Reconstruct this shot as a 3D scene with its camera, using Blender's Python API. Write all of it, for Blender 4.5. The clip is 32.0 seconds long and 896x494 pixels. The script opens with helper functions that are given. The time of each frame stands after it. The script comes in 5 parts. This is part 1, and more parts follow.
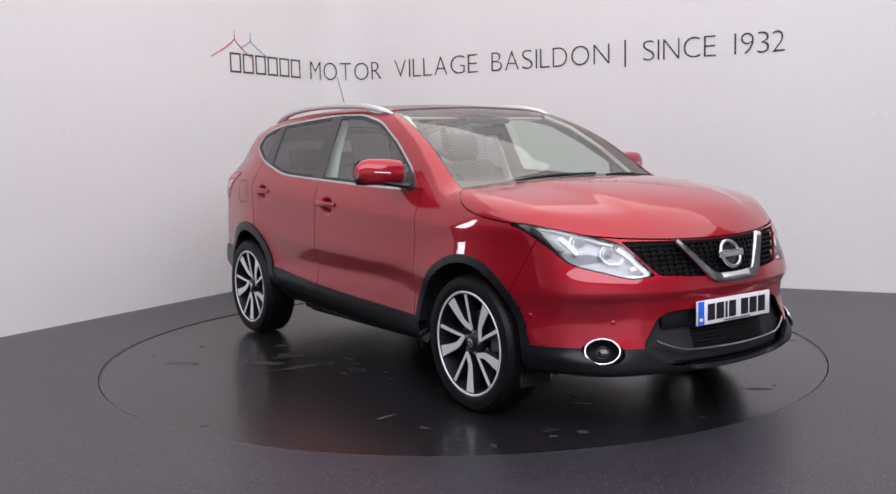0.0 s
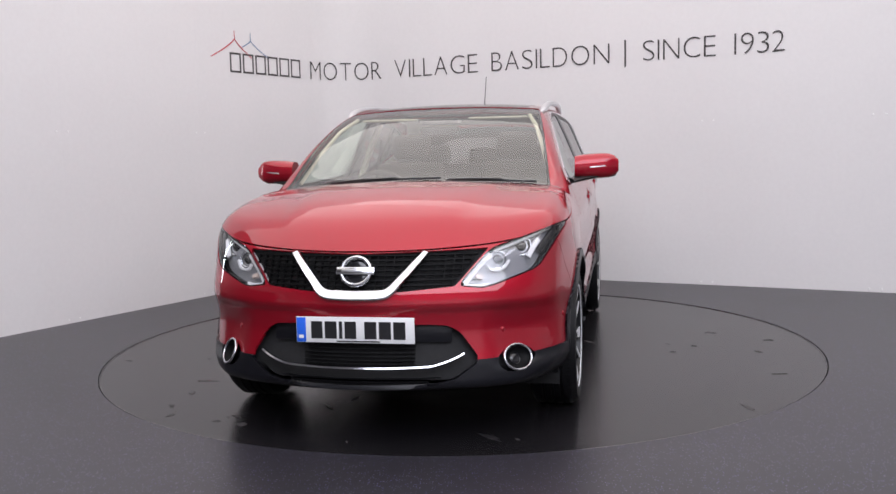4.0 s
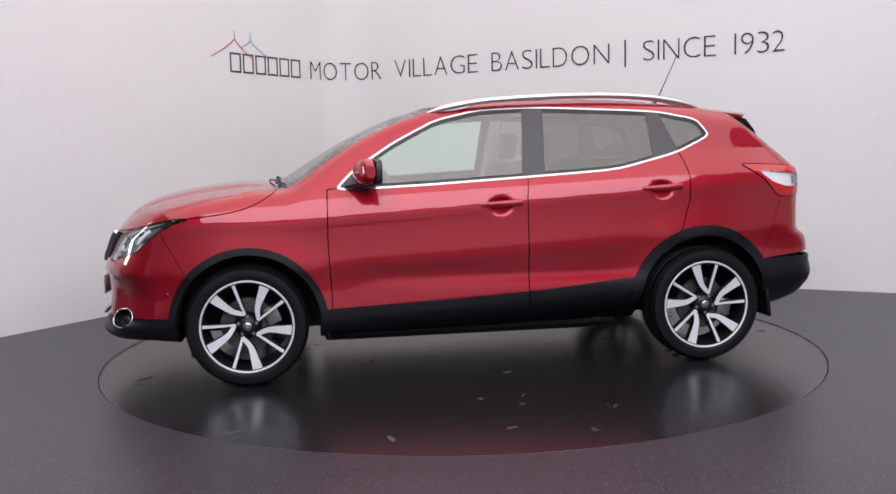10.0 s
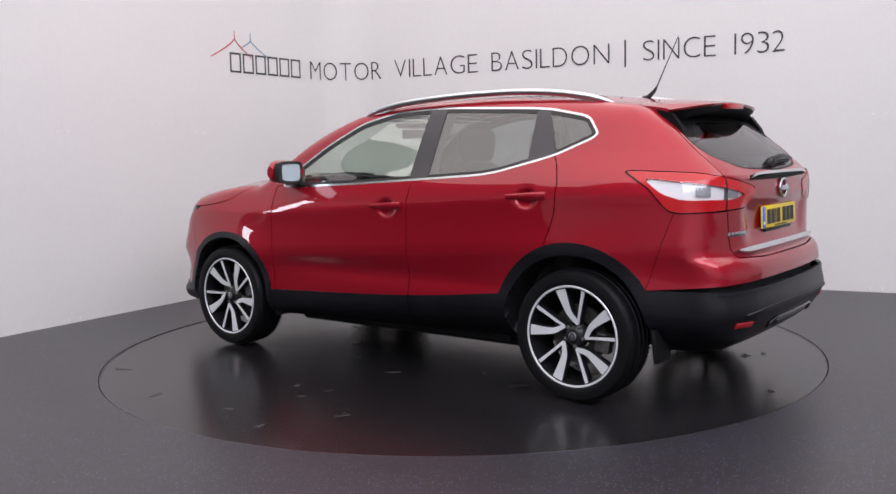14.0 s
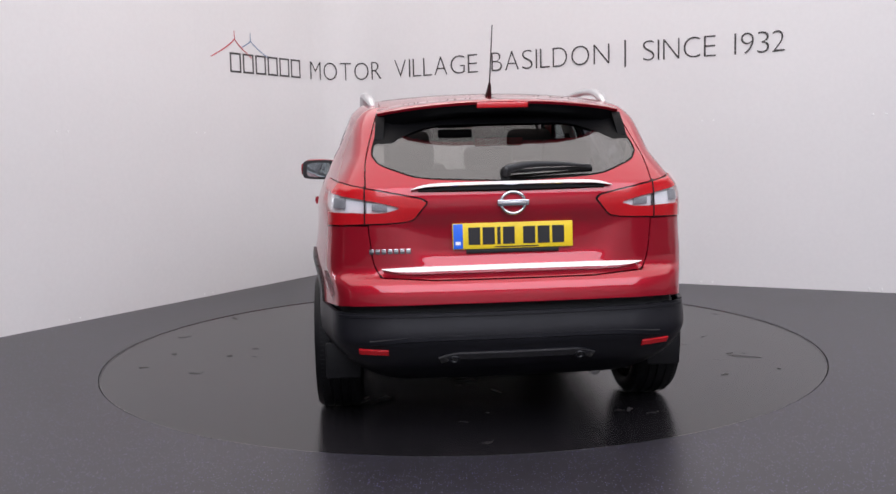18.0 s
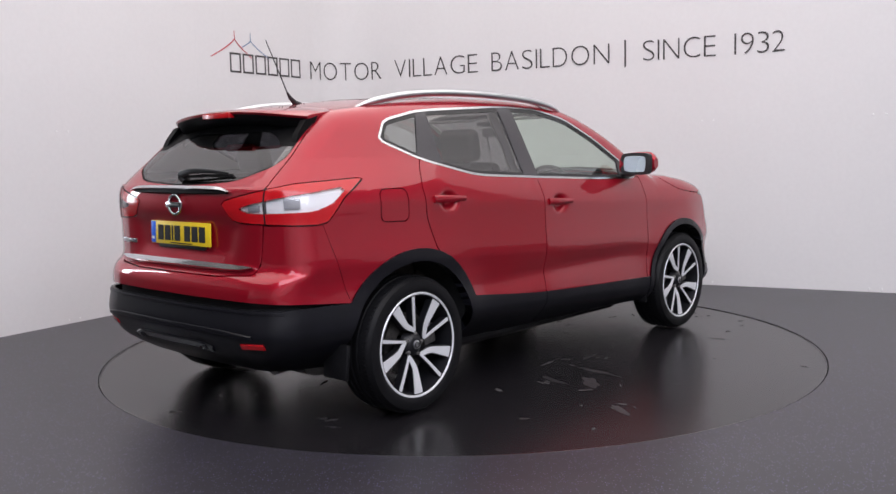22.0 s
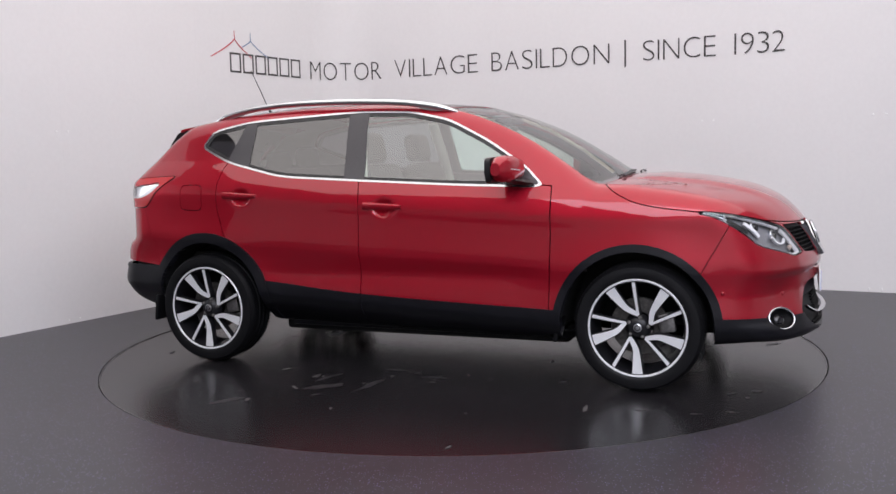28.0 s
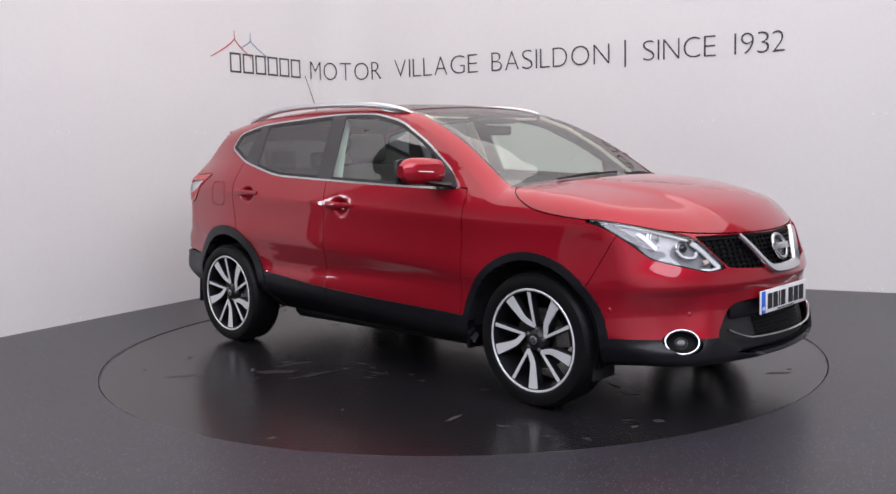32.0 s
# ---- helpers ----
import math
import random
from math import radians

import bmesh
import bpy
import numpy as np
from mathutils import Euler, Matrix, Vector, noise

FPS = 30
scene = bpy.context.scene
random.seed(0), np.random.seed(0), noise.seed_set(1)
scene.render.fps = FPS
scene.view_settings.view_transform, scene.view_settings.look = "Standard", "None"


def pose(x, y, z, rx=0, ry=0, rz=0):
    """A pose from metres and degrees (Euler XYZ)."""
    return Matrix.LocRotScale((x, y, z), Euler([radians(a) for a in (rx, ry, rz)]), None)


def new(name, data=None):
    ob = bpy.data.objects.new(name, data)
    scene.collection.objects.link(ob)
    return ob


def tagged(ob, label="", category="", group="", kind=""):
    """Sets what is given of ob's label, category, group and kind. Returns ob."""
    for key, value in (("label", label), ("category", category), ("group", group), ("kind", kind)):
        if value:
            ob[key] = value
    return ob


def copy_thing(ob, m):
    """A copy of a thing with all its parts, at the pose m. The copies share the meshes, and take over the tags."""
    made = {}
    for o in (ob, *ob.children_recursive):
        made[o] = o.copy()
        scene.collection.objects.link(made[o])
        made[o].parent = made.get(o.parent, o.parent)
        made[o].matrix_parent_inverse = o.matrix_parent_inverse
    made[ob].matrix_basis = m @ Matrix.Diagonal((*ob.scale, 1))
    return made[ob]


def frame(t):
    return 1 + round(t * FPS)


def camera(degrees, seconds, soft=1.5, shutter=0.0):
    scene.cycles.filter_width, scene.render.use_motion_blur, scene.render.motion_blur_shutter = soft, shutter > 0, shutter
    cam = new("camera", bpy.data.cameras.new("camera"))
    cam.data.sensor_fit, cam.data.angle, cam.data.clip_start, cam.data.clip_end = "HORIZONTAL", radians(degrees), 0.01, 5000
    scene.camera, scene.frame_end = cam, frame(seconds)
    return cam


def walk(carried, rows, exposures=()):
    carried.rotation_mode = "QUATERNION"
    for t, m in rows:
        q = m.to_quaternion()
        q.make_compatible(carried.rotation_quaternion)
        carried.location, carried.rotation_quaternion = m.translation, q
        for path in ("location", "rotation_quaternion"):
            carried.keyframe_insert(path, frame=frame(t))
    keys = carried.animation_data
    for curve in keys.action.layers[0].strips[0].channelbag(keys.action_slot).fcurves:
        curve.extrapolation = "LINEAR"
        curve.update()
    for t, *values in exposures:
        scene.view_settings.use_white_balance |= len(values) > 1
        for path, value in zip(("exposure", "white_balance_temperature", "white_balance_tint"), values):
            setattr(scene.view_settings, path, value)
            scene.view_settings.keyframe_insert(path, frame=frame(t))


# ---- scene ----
cam = camera(52.6, 32.0)
eye = pose(0, -5.92, 1.2566, 84.096, 1.355, 0.541)
walk(cam, [(0.0, eye), (32.0, eye)])

# ---- world and light ----
world = bpy.data.worlds.new("world")
scene.world = world
world.use_nodes = True
world.node_tree.nodes["Background"].inputs[0].default_value = (0.5, 0.5, 0.55, 1)
world.node_tree.nodes["Background"].inputs[1].default_value = 0.05
scene.view_settings.exposure = 0.0


def area_lamp(name, m, sx, sy, power, colour):
    data = bpy.data.lights.new(name, "AREA")
    data.shape, data.size, data.size_y, data.energy, data.color = "RECTANGLE", sx, sy, power, colour
    ob = new(name, data)
    ob.matrix_world = m
    return ob


# unseen overhead softboxes, assumed here to light the whole studio
LAMPS = [  # place, length x, length y, watts, colour
    (pose(0.2, -0.2, 5.05), 12.6, 9.4, 655, (1.0, 0.937, 0.925)),
    (pose(1.5, -6.6, 4.75, 27, 0, 0), 8.6, 5.0, 640, (0.905, 0.923, 1.05)),
]
CEILING, WALL_TOP = 5.9, 5.0
for lamp_at, sx, sy, watts, colour in LAMPS:
    area_lamp("assumed_ceiling_light", lamp_at, sx, sy, watts, colour)

# stands in for the daylight gap past the wall's left end
STRIP = pose(-3.842, -0.290, 0, 0, 0, -30.5)
area_lamp("bright_gap_light", STRIP @ pose(0.045, 0, 1.55, 0, -90, 0), 1.15, 0.16, 7.5, (0.84, 0.91, 1.0))

# ---- materials ----


def material(name, colour, rough=0.5, metal=0.0, coat=0.0, grain=0.0, scale=40.0, bump=0.0, spec=0.5, mottle=0.0, emit=0.0):
    """A principled surface with grain (fine) and mottle (broad) in its colour and a fine relief."""
    m = bpy.data.materials.new(name)
    m.use_nodes = True
    nt = m.node_tree
    b = nt.nodes["Principled BSDF"]
    b.inputs["Base Color"].default_value = (*colour, 1)
    b.inputs["Roughness"].default_value = rough
    b.inputs["Metallic"].default_value = metal
    b.inputs["Coat Weight"].default_value = coat
    b.inputs["Coat Roughness"].default_value = 0.03
    b.inputs["Specular IOR Level"].default_value = spec
    if emit:
        b.inputs["Emission Color"].default_value = (*colour, 1)
        b.inputs["Emission Strength"].default_value = emit
    if grain or bump or mottle:
        co = nt.nodes.new("ShaderNodeTexCoord")
        fine = nt.nodes.new("ShaderNodeTexNoise")
        fine.inputs["Scale"].default_value = scale
        fine.inputs["Detail"].default_value = 4
        broad = nt.nodes.new("ShaderNodeTexNoise")
        broad.inputs["Scale"].default_value = scale / 25
        broad.inputs["Detail"].default_value = 3
        for n in (fine, broad):
            nt.links.new(co.outputs["Object"], n.inputs["Vector"])
        last = None
        for n, amount in ((fine, grain), (broad, mottle)):
            if not amount:
                continue
            ramp = nt.nodes.new("ShaderNodeMapRange")
            ramp.inputs["From Min"].default_value, ramp.inputs["From Max"].default_value = 0.3, 0.7
            ramp.inputs["To Min"].default_value, ramp.inputs["To Max"].default_value = 1 - amount, 1 + amount
            nt.links.new(n.outputs["Fac"], ramp.inputs["Value"])
            mix = nt.nodes.new("ShaderNodeVectorMath")
            mix.operation = "SCALE"
            if last is None:
                mix.inputs[0].default_value = colour
            else:
                nt.links.new(last, mix.inputs[0])
            nt.links.new(ramp.outputs[0], mix.inputs["Scale"])
            last = mix.outputs[0]
        if last is not None:
            nt.links.new(last, b.inputs["Base Color"])
        if bump:
            bp = nt.nodes.new("ShaderNodeBump")
            bp.inputs["Strength"].default_value = bump
            bp.inputs["Distance"].default_value = 0.002
            nt.links.new(fine.outputs["Fac"], bp.inputs["Height"])
            nt.links.new(bp.outputs[0], b.inputs["Normal"])
    return m


def glass(name, tint, gloss_rough=0.0, gloss=0.075):
    """A thin pane: tinted see-through with a glossy reflection."""
    m = bpy.data.materials.new(name)
    m.use_nodes = True
    nt = m.node_tree
    nt.nodes.clear()
    out = nt.nodes.new("ShaderNodeOutputMaterial")
    mix = nt.nodes.new("ShaderNodeMixShader")
    see = nt.nodes.new("ShaderNodeBsdfTransparent")
    see.inputs[0].default_value = (*tint, 1)
    gl = nt.nodes.new("ShaderNodeBsdfGlossy")
    gl.inputs["Roughness"].default_value = gloss_rough
    # reflection of a thin pane, the same from both sides (Schlick)
    face = nt.nodes.new("ShaderNodeLayerWeight")
    face.inputs["Blend"].default_value = 0.5
    five = nt.nodes.new("ShaderNodeMath")
    five.operation = "POWER"
    five.inputs[1].default_value = 5.0
    amount = nt.nodes.new("ShaderNodeMath")
    amount.operation = "MULTIPLY_ADD"
    amount.inputs[1].default_value, amount.inputs[2].default_value = 1 - gloss, gloss
    nt.links.new(face.outputs["Facing"], five.inputs[0])
    nt.links.new(five.outputs[0], amount.inputs[0])
    nt.links.new(amount.outputs[0], mix.inputs[0])
    nt.links.new(see.outputs[0], mix.inputs[1])
    nt.links.new(gl.outputs[0], mix.inputs[2])
    nt.links.new(mix.outputs[0], out.inputs[0])
    return m


PAINT = material("red_metallic_paint", (0.33, 0.0045, 0.017), rough=0.42, metal=0.48, coat=1.0, grain=0.10, scale=900, spec=0.1)
CLADDING = material("black_grained_plastic", (0.006, 0.006, 0.0085), rough=0.36, grain=0.2, scale=350, bump=0.15, mottle=0.15, spec=0.32)
LINING = material("dark_cavity_plastic", (0.008, 0.008, 0.009), rough=0.8, grain=0.2, scale=60)
HEADLINER = material("pale_headliner_cloth", (0.70, 0.67, 0.60), rough=0.95, grain=0.08, scale=300)
RUBBER = material("black_tyre_rubber", (0.005, 0.005, 0.006), rough=0.5, grain=0.25, scale=120, bump=0.2, mottle=0.2, spec=0.22)
SEAL = material("black_window_seal", (0.010, 0.010, 0.011), rough=0.42, grain=0.15, scale=200)
GLOSSBLACK = material("gloss_black_trim", (0.008, 0.008, 0.010), rough=0.12, coat=0.6, grain=0.1, scale=200)
CHROME = material("polished_chrome", (0.60, 0.61, 0.635), rough=0.14, metal=1.0, grain=0.02, scale=90)
TRIM = material("bright_window_trim", (0.58, 0.59, 0.61), rough=0.22, metal=1.0, grain=0.03, scale=90)
SATIN = material("satin_aluminium", (0.66, 0.67, 0.69), rough=0.28, metal=1.0, grain=0.04, scale=150)
PAINT.node_tree.nodes["Principled BSDF"].inputs["Coat Roughness"].default_value = 0.015
PAINT.node_tree.nodes["Principled BSDF"].inputs["Coat IOR"].default_value = 1.54
MACHINED = material("machined_alloy_face", (0.82, 0.83, 0.85), rough=0.34, metal=0.35, grain=0.06, scale=500, bump=0.05)
RIMBLACK = material("dark_painted_alloy", (0.008, 0.008, 0.010), rough=0.42, coat=0.15, grain=0.1, scale=90, spec=0.3)
EDGE = material("dark_edge_metal", (0.30, 0.29, 0.29), rough=0.22, metal=1.0, grain=0.2, scale=40)
DISC_STEEL = material("dull_brake_disc_steel", (0.10, 0.095, 0.09), rough=0.5, metal=0.8, grain=0.3, scale=60)
STEEL = material("worn_brake_steel", (0.32, 0.31, 0.30), rough=0.42, metal=0.9, grain=0.2, scale=60)
GLASS_CLEAR = glass("green_tinted_window_glass", (0.75, 0.90, 0.85), gloss=0.20)
POST = material("satin_black_post_film", (0.045, 0.042, 0.046), rough=0.33, grain=0.12, scale=120)
GRILLE_BLACK = material("black_grille_plastic", (0.003, 0.003, 0.0035), rough=0.5, grain=0.15, scale=120, spec=0.1)
GLASS_SCREEN = glass("windscreen_glass", (0.88, 0.89, 0.80), gloss=0.15)
GLASS_PRIVACY = glass("dark_privacy_glass", (0.24, 0.24, 0.26), gloss=0.16)
GLASS_ROOF = glass("dark_roof_glass", (0.42, 0.42, 0.42))
GLASS_REAR = glass("smoked_rear_glass", (0.27, 0.27, 0.285), gloss=0.15)
LENS = glass("clear_lamp_lens", (0.96, 0.965, 0.97), gloss=0.09)
LAMP_RED = material("red_reflector", (0.46, 0.004, 0.009), rough=0.25, coat=0.5, grain=0.08, scale=160)
LAMP_WHITE = material("clear_reflector", (0.86, 0.86, 0.88), rough=0.3, grain=0.02, scale=60)
AMBER = material("amber_reflector", (0.62, 0.50, 0.44), rough=0.3, coat=0.5, grain=0.1, scale=100)
HOUSING = material("grey_lamp_housing", (0.30, 0.30, 0.32), rough=0.32, metal=0.2, grain=0.03, scale=60)
SEAT = material("dark_seat_cloth", (0.055, 0.047, 0.040), rough=0.9, grain=0.3, scale=160, bump=0.3)
DASH = material("dark_dashboard_plastic", (0.040, 0.037, 0.033), rough=0.6, grain=0.2, scale=160, bump=0.2)
PLATE_W = material("white_plate", (0.80, 0.80, 0.80), rough=0.35, grain=0.03, scale=60)
PLATE_Y = material("yellow_plate", (0.80, 0.58, 0.02), rough=0.35, grain=0.03, scale=60)
PLATE_B = material("blue_plate_band", (0.02, 0.13, 0.72), rough=0.35, grain=0.03, scale=60)
INK = material("black_ink", (0.010, 0.010, 0.012), rough=0.5, grain=0.1, scale=60)
WALLPAINT = material("matt_white_wall_paint", (0.735, 0.725, 0.73), rough=0.75, grain=0.012, scale=30, mottle=0.012, bump=0.03)
# the hall's lack of light, put into a charcoal colour
HALL_DARK = material("unlit_hall_darkness", (0.035, 0.035, 0.038), rough=0.8, grain=0.05, scale=30, mottle=0.08)
CEILPAINT = material("white_ceiling_paint", (0.70, 0.70, 0.70), rough=0.8, grain=0.02, scale=30, mottle=0.03)
LETTER = material("dark_grey_letter_vinyl", (0.050, 0.045, 0.045), rough=0.45, grain=0.1, scale=60)
LOGO_RED = material("red_vinyl", (0.50, 0.06, 0.08), rough=0.45, grain=0.1, scale=60)
LOGO_BLUE = material("blue_grey_vinyl", (0.22, 0.30, 0.42), rough=0.45, grain=0.1, scale=60)
SCREW = material("white_screw_cap", (0.85, 0.85, 0.85), rough=0.3, grain=0.05, scale=60)
MARK = material("pale_scuff", (0.050, 0.046, 0.047), rough=0.6, grain=0.5, scale=80)
SMEAR = material("dried_water_smear", (0.0175, 0.016, 0.0175), rough=0.45, grain=0.6, scale=45)
DARKMARK = material("dark_scuff", (0.02, 0.018, 0.018), rough=0.5, grain=0.5, scale=80)
MIRROR = material("mirror_glass", (0.55, 0.60, 0.62), rough=0.02, metal=1.0)


def floor_material(name, base, rough, flecks):
    m = material(name, base, rough=rough, grain=0.10, scale=14, mottle=0.22, bump=0.02, spec=0.45)
    if not flecks:
        return m
    nt = m.node_tree
    b = nt.nodes["Principled BSDF"]
    src = b.inputs["Base Color"].links[0].from_socket
    co = nt.nodes.new("ShaderNodeTexCoord")
    vo = nt.nodes.new("ShaderNodeTexVoronoi")
    vo.inputs["Scale"].default_value = 85
    nt.links.new(co.outputs["Object"], vo.inputs["Vector"])
    lt = nt.nodes.new("ShaderNodeMath")
    lt.operation = "LESS_THAN"
    lt.inputs[1].default_value = 0.24
    nt.links.new(vo.outputs["Distance"], lt.inputs[0])
    sep = nt.nodes.new("ShaderNodeSeparateColor")
    nt.links.new(vo.outputs["Color"], sep.inputs[0])
    gt = nt.nodes.new("ShaderNodeMath")
    gt.operation = "GREATER_THAN"
    gt.inputs[1].default_value = 0.45
    nt.links.new(sep.outputs[0], gt.inputs[0])
    both = nt.nodes.new("ShaderNodeMath")
    both.operation = "MULTIPLY"
    nt.links.new(lt.outputs[0], both.inputs[0])
    nt.links.new(gt.outputs[0], both.inputs[1])
    fleck = nt.nodes.new("ShaderNodeMix")
    fleck.data_type = "RGBA"
    fleck.inputs[6].default_value = (0.10, 0.09, 0.24, 1)
    fleck.inputs[7].default_value = (0.17, 0.165, 0.21, 1)
    nt.links.new(sep.outputs[1], fleck.inputs[0])
    mix = nt.nodes.new("ShaderNodeMix")
    mix.data_type = "RGBA"
    nt.links.new(both.outputs[0], mix.inputs[0])
    nt.links.new(src, mix.inputs[6])
    nt.links.new(fleck.outputs[2], mix.inputs[7])
    nt.links.new(mix.outputs[2], b.inputs["Base Color"])
    return m


FLOOR = floor_material("flecked_dark_vinyl", (0.025, 0.023, 0.028), 0.36, True)
DISC = floor_material("dark_turntable_vinyl", (0.0105, 0.0095, 0.0110), 0.25, False)

# ---- mesh helpers ----


def link_mesh(name, verts, faces, mat, parent=None, label="", smooth=True, normals=None):
    me = bpy.data.meshes.new(name)
    me.from_pydata([tuple(map(float, v)) for v in verts], [], [tuple(map(int, f)) for f in faces])
    me.materials.append(mat)
    me.polygons.foreach_set("use_smooth", [smooth] * len(me.polygons))
    me.update()
    if normals is not None:
        me.normals_split_custom_set_from_vertices([tuple(map(float, n)) for n in normals])
    ob = new(name, me)
    if parent is not None:
        ob.parent = parent
    if label:
        ob["label"] = label
    return ob


def part(name, bm, mat, parent, label="", smooth=True, angle=40):
    me = bpy.data.meshes.new(name)
    bmesh.ops.recalc_face_normals(bm, faces=bm.faces)
    if smooth:
        for f in bm.faces:
            f.smooth = True
        for e in bm.edges:
            e.smooth = not (len(e.link_faces) == 2 and e.calc_face_angle(0) > radians(angle))
    bm.to_mesh(me)
    bm.free()
    me.materials.append(mat)
    ob = new(name, me)
    if parent is not None:
        ob.parent = parent
    if label:
        ob["label"] = label
    return ob


def box(x0, y0, z0, x1, y1, z1, bevel=0.0, seg=2, bm=None):
    bm = bm or bmesh.new()
    made = bmesh.ops.create_cube(bm, size=1.0)["verts"]
    for v in made:
        v.co = Vector((x0 + (v.co.x + 0.5) * (x1 - x0), y0 + (v.co.y + 0.5) * (y1 - y0), z0 + (v.co.z + 0.5) * (z1 - z0)))
    if bevel:
        edges = {e for v in made for e in v.link_edges}
        bmesh.ops.bevel(bm, geom=list(edges), offset=bevel, segments=seg, profile=0.5, affect="EDGES", clamp_overlap=True)
    return bm


def moved(bm, m):
    bmesh.ops.transform(bm, matrix=m, verts=bm.verts)
    return bm


def lathe(profile, steps=64, closed=False):
    """Turns (radius, height) pairs round the y axis; height runs along y."""
    bm = bmesh.new()
    rings = []
    for r, h in profile:
        rings.append([bm.verts.new((r * math.cos(2 * math.pi * i / steps), h, r * math.sin(2 * math.pi * i / steps))) for i in range(steps)])
    pairs = list(zip(rings, rings[1:])) + ([(rings[-1], rings[0])] if closed else [])
    for a, b in pairs:
        for i in range(steps):
            bm.faces.new((a[i], a[(i + 1) % steps], b[(i + 1) % steps], b[i]))
    return bm


def disc_cap(bm, r, h, steps=32):
    bm.faces.new([bm.verts.new((r * math.cos(2 * math.pi * i / steps), h, r * math.sin(2 * math.pi * i / steps))) for i in range(steps)])
    return bm


def sweep(path, wide, high, steps=10, taper=None, bm=None, square=2.0):
    """A bar of superellipse section along a path of points; wide across, high upwards."""
    bm = bm or bmesh.new()
    pts = [Vector(p) for p in path]
    rings = []
    for i, p in enumerate(pts):
        d = (pts[min(i + 1, len(pts) - 1)] - pts[max(i - 1, 0)]).normalized()
        side = d.cross(Vector((0, 0, 1)))
        side = side.normalized() if side.length > 1e-4 else Vector((0, 1, 0))
        up = side.cross(d)
        k = taper(i / (len(pts) - 1)) if taper else 1.0
        ring = []
        for j in range(steps):
            a = 2 * math.pi * j / steps
            ca, sa = math.cos(a), math.sin(a)
            q = 2 / square
            ring.append(bm.verts.new(p + side * (math.copysign(abs(ca) ** q, ca) * wide * k) + up * (math.copysign(abs(sa) ** q, sa) * high * k)))
        rings.append(ring)
    for a, b in zip(rings, rings[1:]):
        for j in range(steps):
            bm.faces.new((a[j], a[(j + 1) % steps], b[(j + 1) % steps], b[j]))
    bm.faces.new(rings[0][::-1])
    bm.faces.new(rings[-1])
    return bm


def smooth_path(points, per=6):
    """Catmull-Rom through the points."""
    p = [Vector(q) for q in points]
    p = [p[0] * 2 - p[1]] + p + [p[-1] * 2 - p[-2]]
    out = []
    for i in range(1, len(p) - 2):
        for j in range(per):
            t = j / per
            a, b, c, d = p[i - 1:i + 3]
            out.append(0.5 * (2 * b + (c - a) * t + (2 * a - 5 * b + 4 * c - d) * t * t + (3 * b - a - 3 * c + d) * t ** 3))
    return out + [p[-2]]


def plate_shape(outline, depth, bevel=0.0, bm=None):
    """A flat slab: outline in (y, z), facing +x, from x = 0 back to -depth."""
    bm = bm or bmesh.new()
    f = bm.faces.new([bm.verts.new((0, y, z)) for y, z in outline])
    ext = bmesh.ops.extrude_face_region(bm, geom=[f])
    vs = [g for g in ext["geom"] if isinstance(g, bmesh.types.BMVert)]
    bmesh.ops.translate(bm, vec=(-depth, 0, 0), verts=vs)
    if bevel:
        bmesh.ops.bevel(bm, geom=list(bm.edges), offset=bevel, segments=2, profile=0.5, affect="EDGES", clamp_overlap=True)
    return bm


# ---- the room ----
CORNER = Vector((-1.2515, 4.1109, 0))
LEFT = Vector((-0.50801, -0.86135, 0))
RIGHT = Vector((0.89377, -0.44853, 0))
ROUND = 0.5
half_turn = math.acos(LEFT.dot(RIGHT)) / 2
TANGENT = ROUND / math.tan(half_turn)
ARC_MID = CORNER + (LEFT + RIGHT).normalized() * (ROUND / math.sin(half_turn))


def wall_at(s, z, proud=0.0):
    """The place on the display wall: s runs along it, 0 at the corner, minus on its first leg; proud: metres into the room."""
    if abs(s) >= TANGENT:
        d = RIGHT if s > 0 else LEFT
        n = Vector((-d.y, d.x, 0))
        if n.dot(LEFT + RIGHT) < 0:
            n = -n
        p = CORNER + d * abs(s) + n * proud
    else:
        a = (CORNER + LEFT * TANGENT - ARC_MID)
        b = (CORNER + RIGHT * TANGENT - ARC_MID)
        whole = math.pi - 2 * half_turn
        t = (s + TANGENT) / (2 * TANGENT)
        p = ARC_MID + (a * math.sin((1 - t) * whole) + b * math.sin(t * whole)) / math.sin(whole) * ((ROUND - proud) / ROUND)
    return Vector((p.x, p.y, z))


